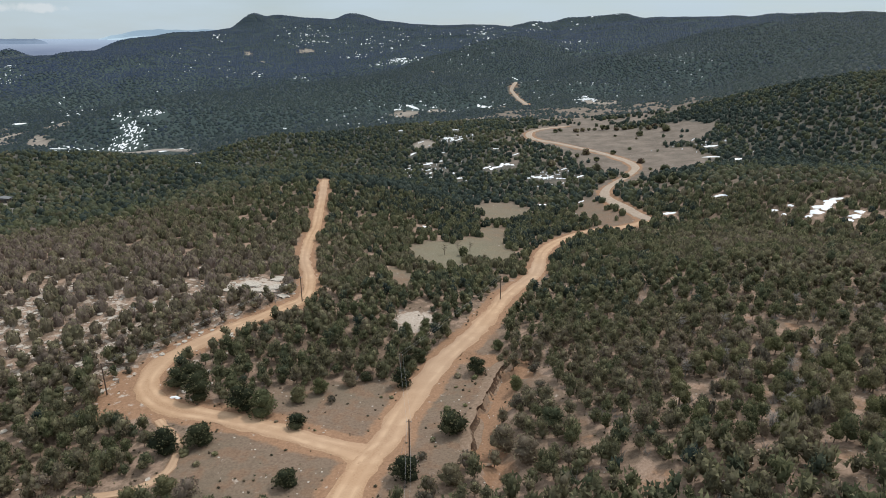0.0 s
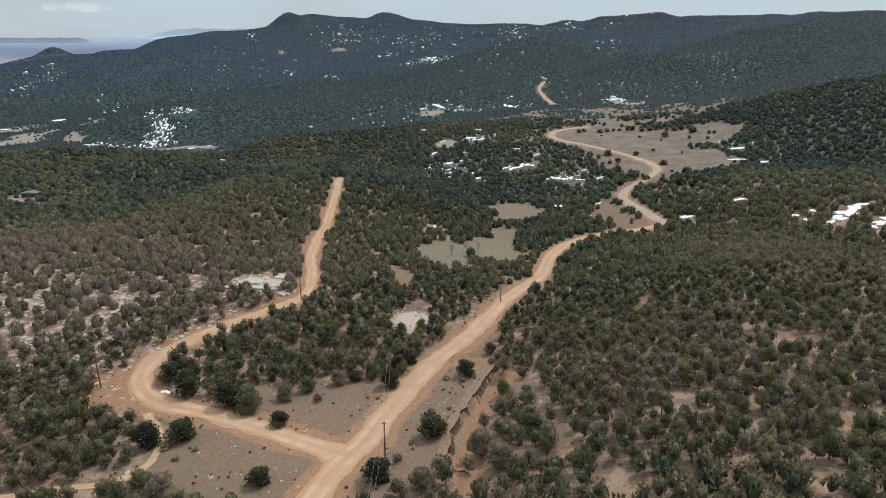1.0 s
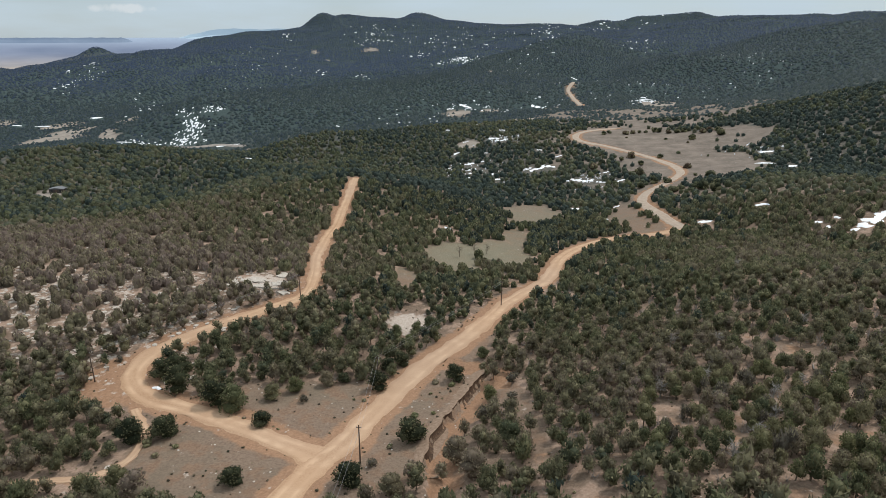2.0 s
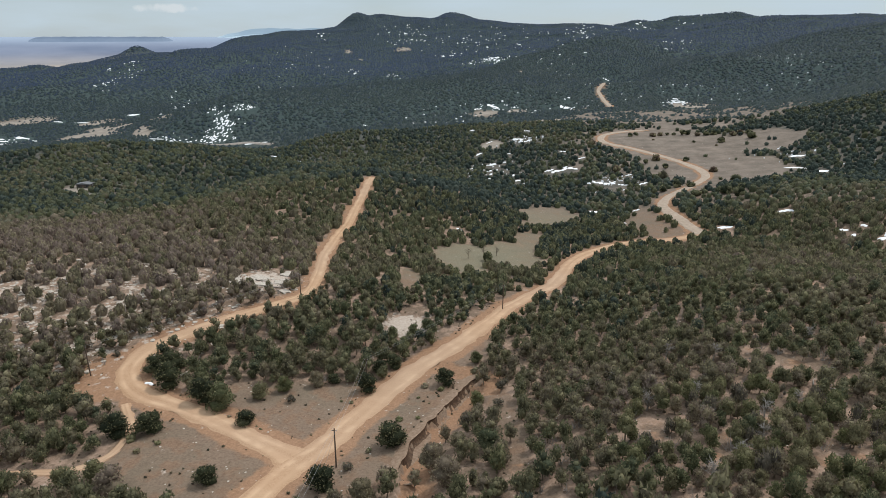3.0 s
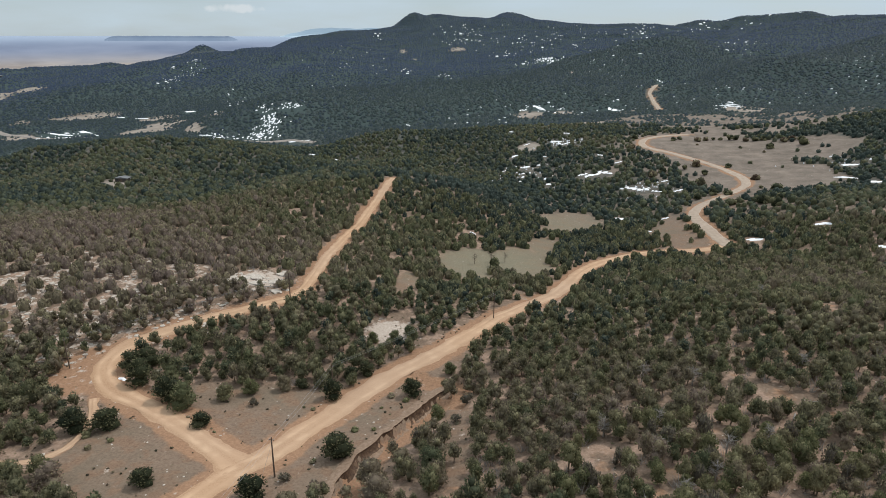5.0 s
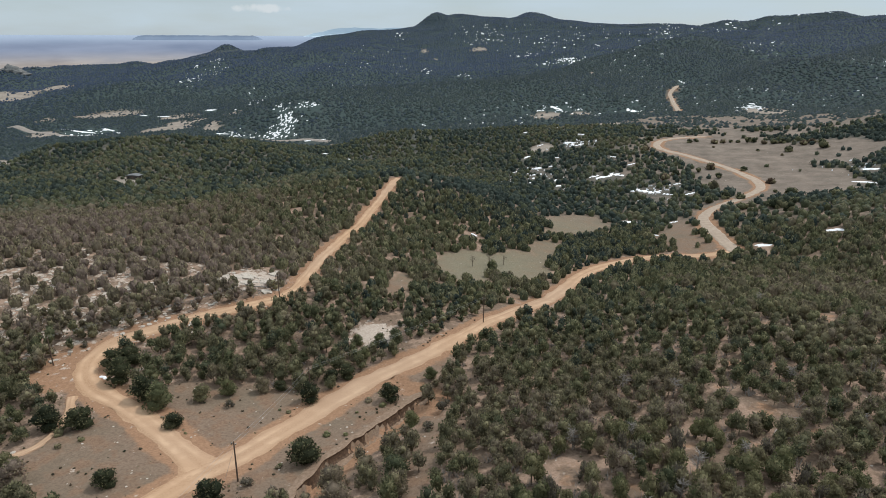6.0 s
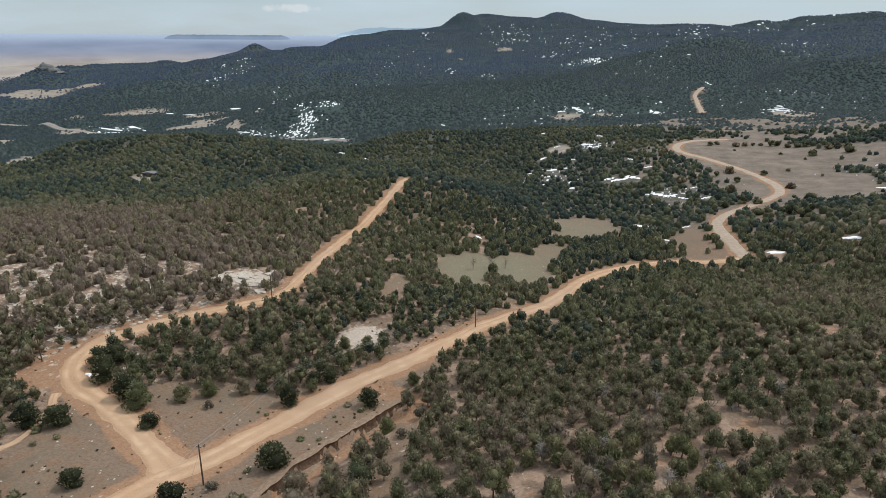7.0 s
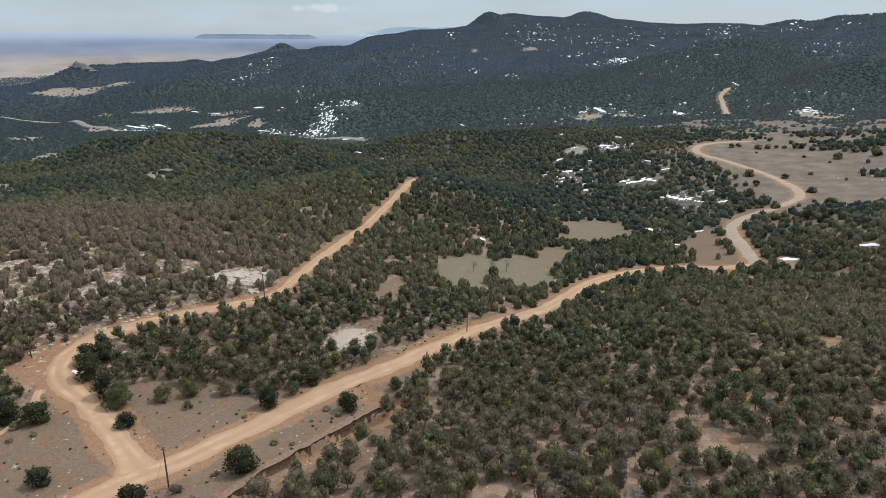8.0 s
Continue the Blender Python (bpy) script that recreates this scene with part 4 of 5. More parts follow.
def blob(rng, x, y, a, b, spokes=14, thick=0.35):
    """A thin lens of snow with a torn outline, lying on the slope."""
    ang = np.linspace(0, 2 * np.pi, spokes, endpoint=False)
    p, q, r = rng.uniform(0, 6.28, 3)
    edge = 1 + 0.26 * np.sin(2 * ang + p) + 0.2 * np.sin(3 * ang + q) + 0.14 * np.sin(5 * ang + r) + rng.uniform(-0.1, 0.1, spokes)
    turn = rng.uniform(-0.35, 0.35)
    px, py, lift = [x], [y], [thick]
    for f, h in ((0.55, thick * 0.8), (1.0, -0.12)):
        u, v = a * edge * f * np.cos(ang), b * edge * f * np.sin(ang)
        px += list(x + u * math.cos(turn) - v * math.sin(turn))
        py += list(y + u * math.sin(turn) + v * math.cos(turn))
        lift += [h] * spokes
    px, py = np.array(px), np.array(py)
    z = height(px, py) + np.array(lift)
    k = np.arange(spokes)
    kn = (k + 1) % spokes
    tri = np.vstack([np.stack([0 * k, 1 + k, 1 + kn], -1), np.stack([1 + k, 1 + spokes + k, 1 + spokes + kn], -1), np.stack([1 + k, 1 + spokes + kn, 1 + kn], -1)])
    return np.stack([px, py, z], -1), tri


# Bands of small remnants: x, y, half-length, half-depth, turn, how many, size
BANDS_MOUNTAIN = [
    (-550, 2669, 112, 164, 12, 60, 1.0), (-200, 2462, 191, 320, 5, 110, 1.0), (-132, 1888, 77, 32, 5, 90, 1.3), (156, 2531, 73, 320, -2, 70, 1.2),
    (455, 2970, 170, 320, -7, 70, 1.0), (370, 1782, 45, 215, -10, 32, 1.1), (-536, 1813, 20, 131, 17, 16, 1.4), (-943, 2695, 28, 140, 20, 12, 1.0),
    (-375, 1641, 20, 93, 14, 14, 1.0), (-287, 2142, 29, 120, 8, 9, 1.4), (26, 1359, 67, 320, 0, 30, 0.8), (-1097, 1573, 48, 88, 36, 40, 1.1),
    (-999, 1361, 21, 106, 37, 18, 1.3),
]
BANDS_VALLEY = [
    (-687, 1159, 29, 254, 32, 24, 1.6), (-434, 707, 18, 38, 34, 34, 1.5), (-741, 786, 49, 39, 45, 40, 1.6), (390, 1061, 53, 113, -18, 34, 0.9),
    (199, 1021, 91, 88, -8, 34, 1.0), (6, 604, 17, 13, 3, 34, 1.5), (-13, 500, 22, 39, 6, 44, 1.5), (74, 448, 16, 17, -4, 34, 1.6),
    (212, 503, 38, 25, -19, 20, 1.5), (-49, 949, 51, 31, 5, 30, 1.7), (52, 959, 39, 63, 0, 22, 1.7), (205, 911, 18, 45, -10, 22, 1.8),
    (-111, 830, 46, 75, 10, 24, 1.3), (-740, 1878, 111, 320, 22, 36, 0.8),
]


def snow_specks():
    """Scattered old snow on the far slopes: x, y, half-length, half-width."""
    rng = np.random.default_rng(5)
    out = []
    for cx, cy, sx, sy, turn, n, much in BANDS_MOUNTAIN + BANDS_VALLEY:
        c, s = math.cos(radians(turn)), math.sin(radians(turn))
        for _ in range(n):
            u, v = np.clip(rng.normal(0, 0.6, 2), -1.3, 1.3) * (sx, sy)
            x, y = cx + u * c - v * s, cy + u * s + v * c
            d = math.hypot(x - HUB[0], y - HUB[1])
            size = much * rng.uniform(0.00034, 0.00085) * d * rng.choice([0.6, 1, 1.7], p=[0.45, 0.4, 0.15])
            out.append((x, y, size * rng.uniform(0.8, 2.2), size * rng.uniform(0.9, 1.8)))
    # long streaks down the rocky gully beyond the valley
    for p, q, wide, n in (((-374, 727), (-402, 791), 9, 85), ((-378, 757), (-427, 821), 6, 36), ((-394, 721), (-393, 740), 8, 26), ((-398, 829), (-384, 851), 9, 34)):
        for f in rng.uniform(0, 1, n):
            s = rng.uniform(0.4, 1.1)
            out.append((p[0] + f * (q[0] - p[0]) + rng.normal(0, wide), p[1] + f * (q[1] - p[1]) + rng.normal(0, wide), s * rng.uniform(0.6, 1.5), s * rng.uniform(1.5, 3.5)))
    return np.array(out)


SPECKS = snow_specks()


def build_snow():
    rng = np.random.default_rng(8)
    for x, y, a, b in SNOW + SNOW_FAR:
        v, f = blob(rng, x, y, a, b, 18, 0.3 + 0.02 * a)
        base = np.array([x, y, float(height(x, y))])
        ob = new("snow_patch", one_mesh("snow_patch", v - base, f, M_SNOW, None, True))
        ob.location = base
        tagged(ob, "old white snow patch lying between dark trees", "snow", "snow patches")
    vs, fs, n = [], [], 0
    for x, y, a, b in SPECKS:
        v, f = blob(rng, x, y, a, b, 7, 0.5 + 0.0006 * math.hypot(x, y))
        vs.append(v), fs.append(f + n)
        n += len(v)
    tagged(new("far_snow", one_mesh("far_snow", np.vstack(vs), np.vstack(fs), M_SNOW, None, True)), "many small snow remnants on far wooded slopes", "snow", kind="stuff")


build_snow()

# ---- single trees: x, y, half-width in metres ----
DARK_JUNIPERS = [(-50, 106.3, 3.3), (-31.5, 113.1, 2.4), (-28.4, 91.2, 2.4), (-10.6, 133.6, 2.9), (-19.8, 136.1, 1.9), (-9.6, 143.5, 2.3), (-6.6, 146, 2.4), (1.8, 109, 3.6), (8.1, 137.8, 2.7), (-6.8, 92.2, 2.9), (-56.6, 104.5, 3.1), (-65, 131.5, 3.4), (-58.5, 126.5, 3.8), (-62, 134, 3.4), (-46.6, 121.1, 3.7)]
GREEN_JUNIPERS = [(-45.1, 87, 3.6), (-55.5, 87.9, 2.7), (-50, 90, 2.6), (-41, 119.3, 3.9), (-34.4, 125.7, 2.7), (-30.1, 129.8, 2.5), (-23.5, 134.2, 2.4), (-6.4, 156.5, 2.2), (-11, 162.5, 2), (-2.2, 168.9, 2.2), (-5.6, 165.1, 2.1), (15.5, 95.4, 3.4), (1.3, 90, 2.6), (17.3, 127.8, 2.3), (14.6, 149.6, 2), (11.9, 101.4, 3.5), (16.2, 106.9, 2.5), (22, 105.8, 3), (22.6, 147.8, 2.5)]
GREY_BUSHES = [(16.6, 117.2, 2.5), (22.6, 134.2, 2), (22.4, 124, 1.8), (-4.2, 98.9, 1.6), (-3, 84, 2.4), (-80, 137, 1.4), (-26.5, 125, 1.5)]
SHRUBS = [(7.7, 134.8, 1.0), (-48.3, 99.2, 0.9), (-45.8, 102.5, 0.7), (-2, 105.9, 0.6), (-12.5, 127.5, 0.6), (3.6, 136.4, 0.95), (0.9, 120.4, 0.9), (-2.1, 106.7, 0.6), (-52, 103, 1.3), (-37, 115.6, 0.5), (-27.5, 111.5, 0.4), (-15, 128, 0.5), (5, 121, 0.6), (3, 131, 0.5)]
MEADOW_TREES = [(69.9, 566.9, 4.8), (74.7, 610, 3.4), (107.7, 607.4, 3), (113.1, 614.5, 2.7), (128.2, 609.5, 3.7), (135.2, 614.7, 3.3), (142.1, 617.6, 2.4), (148.1, 619.8, 2.4), (156, 619.2, 3.7), (161.6, 620.6, 3.6), (167.6, 610.7, 3.6), (175.5, 610.7, 3.7), (181.8, 611.7, 3.5), (179.3, 574.5, 4.1), (194.9, 597.5, 3.7), (202.1, 602.2, 3.8), (207.4, 597.6, 3.5), (205.5, 579.8, 4.7)]
MEADOW_MORE = [(125.4, 587.7, 1.5), (158, 577.6, 1.8), (172, 558.2, 1.5), (137, 502.4, 3.3), (147.6, 460.9, 3.5), (144.1, 427.1, 1.7), (150.1, 414, 4.4), (138.6, 407.8, 1.8), (144.5, 384.5, 3.1), (170.4, 405.9, 4.2), (115.5, 503.3, 4), (117.9, 477.4, 3), (106.2, 494.8, 2.6), (115.9, 419.7, 3.6), (122.5, 414.4, 3.3), (120, 384.5, 3.5), (126, 392.7, 1.7), (112.3, 452.5, 4.3), (106, 410.1, 3.4), (134, 377.1, 4.4), (137.2, 364.5, 4.3), (83.1, 474.8, 3.9), (91, 488.6, 3.4)]
ALL_SINGLE = np.array(DARK_JUNIPERS + GREEN_JUNIPERS + GREY_BUSHES + MEADOW_TREES + MEADOW_MORE)


def trunk_mesh(rng, name, lean=0.15):
    """A short forked trunk, 1 unit high, with three limbs."""
    vs, fs, n = [], [], 0
    stems = [((0, 0, -0.15), (rng.normal(0, lean) * 0.5, rng.normal(0, lean) * 0.5, 0.4), 0.085, 0.06)]
    for k in range(3):
        a = 2.1 * k + rng.uniform(-0.5, 0.5)
        stems.append((stems[0][1], (0.42 * math.cos(a), 0.42 * math.sin(a), 0.72 + 0.1 * k), 0.055, 0.02))
    for p, q, r0, r1 in stems:
        p, q = np.array(p), np.array(q)
        for end, r in ((p, r0), (q, r1)):
            for i in range(5):
                a = 2 * np.pi * i / 5
                vs.append(end + np.array([r * math.cos(a), r * math.sin(a), 0]))
        for i in range(5):
            j = (i + 1) % 5
            fs += [[n + i, n + j, n + 5 + j], [n + i, n + 5 + j, n + 5 + i]]
        n += 10
    return one_mesh(name, np.array(vs), np.array(fs), M_BARK, None, True)


def tree_kinds():
    """Ready-made crowns and trunks that the single trees share."""
    rng = np.random.default_rng(3)
    kinds = {"dark": [], "meadow": [], "green": [], "grey": [], "russet": [], "slim": [], "shrub": []}
    for key, mat, count, args in (("grey", M_GREYTREE, 3, (5, 1, 460, 0.06, 0.7)), ("russet", M_RUSSET, 4, (8, 1, 150, 0.09, 1.0)), ("meadow", M_DARKTREE, 5, (8, 1, 150, 0.09, 1.0)), ("shrub", M_TREE, 3, (8, 1, 60, 0.16))):
        for k in range(count):
            v, f = crown_template(rng, *args)
            kinds[key].append((one_mesh("crown", v, f, mat, None, True), trunk_mesh(rng, "trunk")))
    for key, mat, count in (("dark", M_DARKTREE, 6), ("green", M_TREE, 7)):
        for k in range(count):
            v, f = pinyon_template(rng, 5, 1100, 0.060, 0.0, 0.92, 1.12)
            kinds[key].append((one_mesh("crown", v, f, mat, None, True), trunk_mesh(rng, "trunk")))
    for k in range(10):
        v, f = pinyon_template(rng, 3 + k % 3, 560, 0.088, (0.10, 0.20, 0.30)[k % 3], 0.85, 1.2)
        kinds["slim"].append((one_mesh("crown", v, f, M_TREE, None, True), trunk_mesh(rng, "trunk")))
    return kinds


KINDS = tree_kinds()


def single_tree(name, rng, key, x, y, r, tall, label, group):
    """A tree as a thing: an empty at its foot with trunk and crown."""
    crown, trunk = KINDS[key][rng.integers(len(KINDS[key]))]
    root = new(name)
    root.empty_display_size = 0.5
    root.matrix_world = pose(x, y, float(height(x, y)) - 0.08, 0, 0, rng.uniform(0, 360))
    root.scale = (r, r, tall)
    tagged(root, label, "shrub" if "shrub" in name or "bush" in name else "tree", group)
    part("crown", crown, root)
    part("trunk", trunk, root)


def build_single_trees():
    rng = np.random.default_rng(12)
    for x, y, r in DARK_JUNIPERS:
        single_tree("juniper_tree", rng, "dark", x, y, r * 1.08, r * rng.uniform(1.5, 1.85), "round dark green juniper on open ground by the road", "junipers by the road")
    for x, y, r in GREEN_JUNIPERS:
        single_tree("juniper_tree", rng, "green", x, y, r, r * rng.uniform(1.45, 1.85), "bushy olive green juniper at the wood's edge", "junipers by the road")
    for x, y, r in GREY_BUSHES:
        single_tree("bare_bush", rng, "grey", x, y, r, r * rng.uniform(1.1, 1.35), "leafless grey brown bush of fine twigs", "grey bushes")
    for x, y, r in SHRUBS:
        single_tree("low_shrub", rng, "shrub", x, y, r, r * 1.1, "small low green shrub on dry grass", "low shrubs")
    for x, y, r in MEADOW_TREES + MEADOW_MORE:
        russet = rng.uniform() < 0.3
        single_tree("meadow_tree", rng, "russet" if russet else "meadow", x, y, r, r * rng.uniform(1.0, 1.35), "russet brown scrub bush standing in the dry meadow" if russet else "dark rounded juniper standing in the dry meadow", "junipers in the meadow")


build_single_trees()


def in_lee(x, y):
    """The lee slopes behind the crests, where the woodland thins out."""
    d = np.hypot(x - HUB[0], y - HUB[1])
    slope = (height(x, y) - 80.0) / d
    hidden = np.zeros(len(x), bool)
    for f in np.linspace(0.5, 0.97, 14):
        hidden |= (height(HUB[0] + (x - HUB[0]) * f, HUB[1] + (y - HUB[1]) * f) - 80.0) / (d * f) > slope + 9.0 / d
    return hidden


def build_woods():
    rng = np.random.default_rng(7)
    near_t = [pinyon_template(rng, 3 + (k % 3 > 0), 330, 0.103, (0.08, 0.20, 0.30)[k % 3], 0.84, 1.22) for k in range(18)]
    back_t = [round_template(rng, 6, 6, 0.3) for _ in range(8)]
    slope_t = [pinyon_template(rng, 2, 60, 0.22) for _ in range(8)]
    rise_t = [pinyon_template(rng, 3, 150, 0.125, 0.12, 0.95, 1.1) for _ in range(10)]
    next_t = [round_template(rng, 8, 64, 0.19) for _ in range(12)]
    mid_t = [round_template(rng, 7, 9, 0.26) for _ in range(10)]
    far_t = [dome_template(rng, 6, 1) for _ in range(8)]
    end_t = [dome_template(rng, 5, 1) for _ in range(6)]
    stem = []
    for _ in range(4):
        a = np.arange(3) * 2 * np.pi / 3
        tip = rng.normal(0, 0.12, 2)
        low = np.stack([0.075 * np.cos(a), 0.075 * np.sin(a), 0 * a - 0.05], -1)
        top = np.stack([0.05 * np.cos(a) + tip[0], 0.05 * np.sin(a) + tip[1], 0 * a + 0.5], -1)
        stem.append((np.vstack([low, top]), np.array([[0, 1, 4], [0, 4, 3], [1, 2, 5], [1, 5, 4], [2, 0, 3], [2, 3, 5]])))
    for name, r0, r1, space, temps, mat, size, label in (
            ("slope_woodland", 0, 40, 3.1, slope_t, M_LEAF, (1.25, 2.15), "dense juniper trees on the slope below the flight"),
            ("close_back_woodland", 40, 110, 5.2, slope_t, M_LEAF, (1.7, 2.9), "dense juniper trees on the slopes behind"),
            ("back_woodland", 110, 320, 6.0, back_t, M_LEAF, (2.0, 3.2), "dense juniper trees on the hills behind"),
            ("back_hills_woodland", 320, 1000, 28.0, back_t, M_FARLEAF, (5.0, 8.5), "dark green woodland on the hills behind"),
            ("lower_woodland", 40, 74, 2.75, slope_t, M_LEAF, (1.15, 2.05), "juniper and pinyon trees on the slope underneath"),
            ("juniper_woodland", 74, 160, 2.75, near_t, M_LEAF, (1.15, 2.05), "dense juniper and pinyon trees on the dry slopes"),
            ("upper_woodland", 160, 190, 2.75, rise_t, M_LEAF, (1.15, 2.05), "dense juniper and pinyon trees beyond the road"),
            ("ridge_woodland", 190, 340, 3.05, next_t, M_LEAF, (1.25, 2.15), "dense juniper trees over the ridge and valley"),
            ("mid_woodland", 340, 700, 4.1, mid_t, M_MIDLEAF, (1.6, 2.6), "dark green juniper woodland over the ridge"),
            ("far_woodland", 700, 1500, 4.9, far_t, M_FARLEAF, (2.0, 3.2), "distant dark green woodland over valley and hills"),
            ("mountain_woodland", 1500, 3400, 7.5, end_t, M_FARLEAF, (2.7, 4.6), "far wooded mountain slopes, dark green blued by painted haze")):
        if "back" in name:
            x, y = scatter(rng, r0, r1, space, (-181, 181))
            a = np.degrees(np.arctan2(x - HUB[0], y - HUB[1]))
            x, y = x[(a < -62) | (a > 44)], y[(a < -62) | (a > 44)]
        else:
            x, y = scatter(rng, r0, r1, space, (-181, 181) if r0 == 0 else (-62.0, 44.0))
        ok = rng.uniform(size=len(x)) < density(x, y)
        x, y = x[ok], y[ok]
        radius = rng.uniform(*size, len(x)) * np.where(rng.uniform(size=len(x)) < 0.25, 0.7, 1.0)
        radius = radius * (1 + 0.15 * np.exp(-((x + 42) ** 2 / 2 / 24 ** 2 + (y - 146) ** 2 / 2 / 22 ** 2)) + 0.12 * np.exp(-((x + 75) ** 2 / 2 / 26 ** 2 + (y - 103) ** 2 / 2 / 20 ** 2)))
        tall = radius * (rng.uniform(2.1, 3.1, len(x)) if r1 < 200 else rng.uniform(1.55, 2.2, len(x)) if r1 < 400 else rng.uniform(1.3, 1.8, len(x)) if r1 < 800 else rng.uniform(0.75, 1.15, len(x)))
        if r1 > 2000:
            tall = radius * rng.uniform(0.6, 1.0, len(x))
        if r1 > 600 and "back" not in name:
            keep = rng.uniform(size=len(x)) < np.where(in_lee(x, y), 0.15, 1.0)
            x, y, radius, tall = x[keep], y[keep], radius[keep], tall[keep]
        ok = np.ones(len(x), bool)
        for sx, sy, sr in ALL_SINGLE:
            ok &= np.hypot(x - sx, y - sy) > sr + 0.6 * radius
        for sx, sy, a, b in np.vstack([SNOW + SNOW_FAR, SPECKS]):
            away = math.hypot(sx - HUB[0], sy - HUB[1])
            if not r0 - 60 < away < r1 + 60:
                continue
            # the drifts lie at the far end of small openings
            ux, uy = (sx - HUB[0]) / away, (sy - HUB[1]) / away
            along, across = (x - sx) * ux + (y - sy) * uy, (x - sx) * uy - (y - sy) * ux
            reach = min(3.0 * away / 95, 34)
            ok &= (np.abs(across) > (a + 0.7) * rng.uniform(0.75, 1.1, len(x))) | (along > b + 1.2) | (along < -b - reach * rng.uniform(0.6, 1.0, len(x)))
        x, y, radius, tall = x[ok], y[ok], radius[ok], tall[ok]
        if name == "juniper_woodland":
            order = np.argsort(np.hypot((x - 72) / 1.25, y - 102))
            chosen, rest = order[:210], order[210:]
            for i in chosen:
                key = "slim" if rng.uniform() < 0.86 else "grey"
                single_tree("pinyon_tree" if key == "slim" else "bare_bush", rng, key, x[i], y[i], radius[i] * 1.05, tall[i], "grey green pinyon among others on the slope" if key == "slim" else "leafless grey brown bush of fine twigs", "trees on the slope" if key == "slim" else "grey bushes")
            x, y, radius, tall = x[rest], y[rest], radius[rest], tall[rest]
            plant("woodland_trunks", x, y, radius, tall, tints(x, y, rng), stem, M_BARK, rng, "short brown trunks under the juniper crowns", 0.0)
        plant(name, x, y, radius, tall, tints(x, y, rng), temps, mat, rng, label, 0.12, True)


build_woods()


def build_twigs():
    """Bleached dead branches standing and lying among the trees."""
    rng = np.random.default_rng(23)
    temps = []
    for _ in range(6):
        vs, fs = [], []
        for k in range(11):
            a, lean = rng.uniform(0, 2 * np.pi), rng.uniform(0.15, 1.0)
            foot = np.array([rng.normal(0, 0.12), rng.normal(0, 0.12), 0.0])
            tip = foot + np.array([lean * np.cos(a), lean * np.sin(a), rng.uniform(0.45, 1.0)])
            across = np.array([-np.sin(a), np.cos(a), 0]) * 0.035
            up = np.array([0, 0, 0.05])
            vs += [foot - across, foot + across, foot + up, tip]
            fs += [[4 * k, 4 * k + 1, 4 * k + 3], [4 * k + 1, 4 * k + 2, 4 * k + 3], [4 * k + 2, 4 * k, 4 * k + 3]]
        temps.append((np.array(vs), np.array(fs)))
    x = np.concatenate([rng.uniform(20, 150, 3200), rng.uniform(-150, -20, 700)])
    y = np.concatenate([rng.uniform(60, 230, 3200), rng.uniform(120, 230, 700)])
    ok = (density(x, y) > 0.3) & (rng.uniform(size=len(x)) < 0.25 + 0.9 * smooth(fbm(x, y, 17, 29, 3), 0.42, 0.6))
    x, y = x[ok], y[ok]
    r = rng.uniform(0.7, 1.8, len(x))
    plant("dead_branches", x, y, r, r * rng.uniform(1.1, 2.2, len(x)), r, temps, M_DEAD, rng, "bleached grey dead branches among the trees", 0.05)


build_twigs()


# ---- power line ----
def tube(points, radii, sides=8):
    """Vertices and faces of a tapering tube along points."""
    pts = [Vector(p) for p in points]
    vs, fs = [], []
    for i, p in enumerate(pts):
        along = (pts[min(i + 1, len(pts) - 1)] - pts[max(i - 1, 0)]).normalized()
        u = along.orthogonal().normalized()
        w = along.cross(u)
        r = radii[i] if isinstance(radii, (list, tuple)) else radii
        for k in range(sides):
            a = 2 * math.pi * k / sides
            vs.append((p + u * (r * math.cos(a)) + w * (r * math.sin(a)))[:])
    for i in range(len(pts) - 1):
        for k in range(sides):
            k2 = (k + 1) % sides
            fs.append((i * sides + k, i * sides + k2, (i + 1) * sides + k2, (i + 1) * sides + k))
    return np.array(vs), np.array(fs)


def box(x0, y0, z0, x1, y1, z1):
    v = np.array([(x, y, z) for z in (z0, z1) for x, y in ((x0, y0), (x1, y0), (x1, y1), (x0, y1))])
    f = np.array([(0, 3, 2, 1), (4, 5, 6, 7), (0, 1, 5, 4), (1, 2, 6, 5), (2, 3, 7, 6), (3, 0, 4, 7)])
    return v, f


POLE_TALL = 8.6
POLES = {"a": (-4.6, 58.0), "b": (-6.5, 99.7), "c": (-10.5, 134.4), "d": (18.8, 189.6), "e": (-45.0, 178.6), "f": (-80.6, 127.2)}
LINES = [("a", "b"), ("b", "c"), ("c", "d"), ("e", "f")]


def pole_top(key):
    x, y = POLES[key]
    return Vector((x, y, float(height(x, y)) + POLE_TALL))


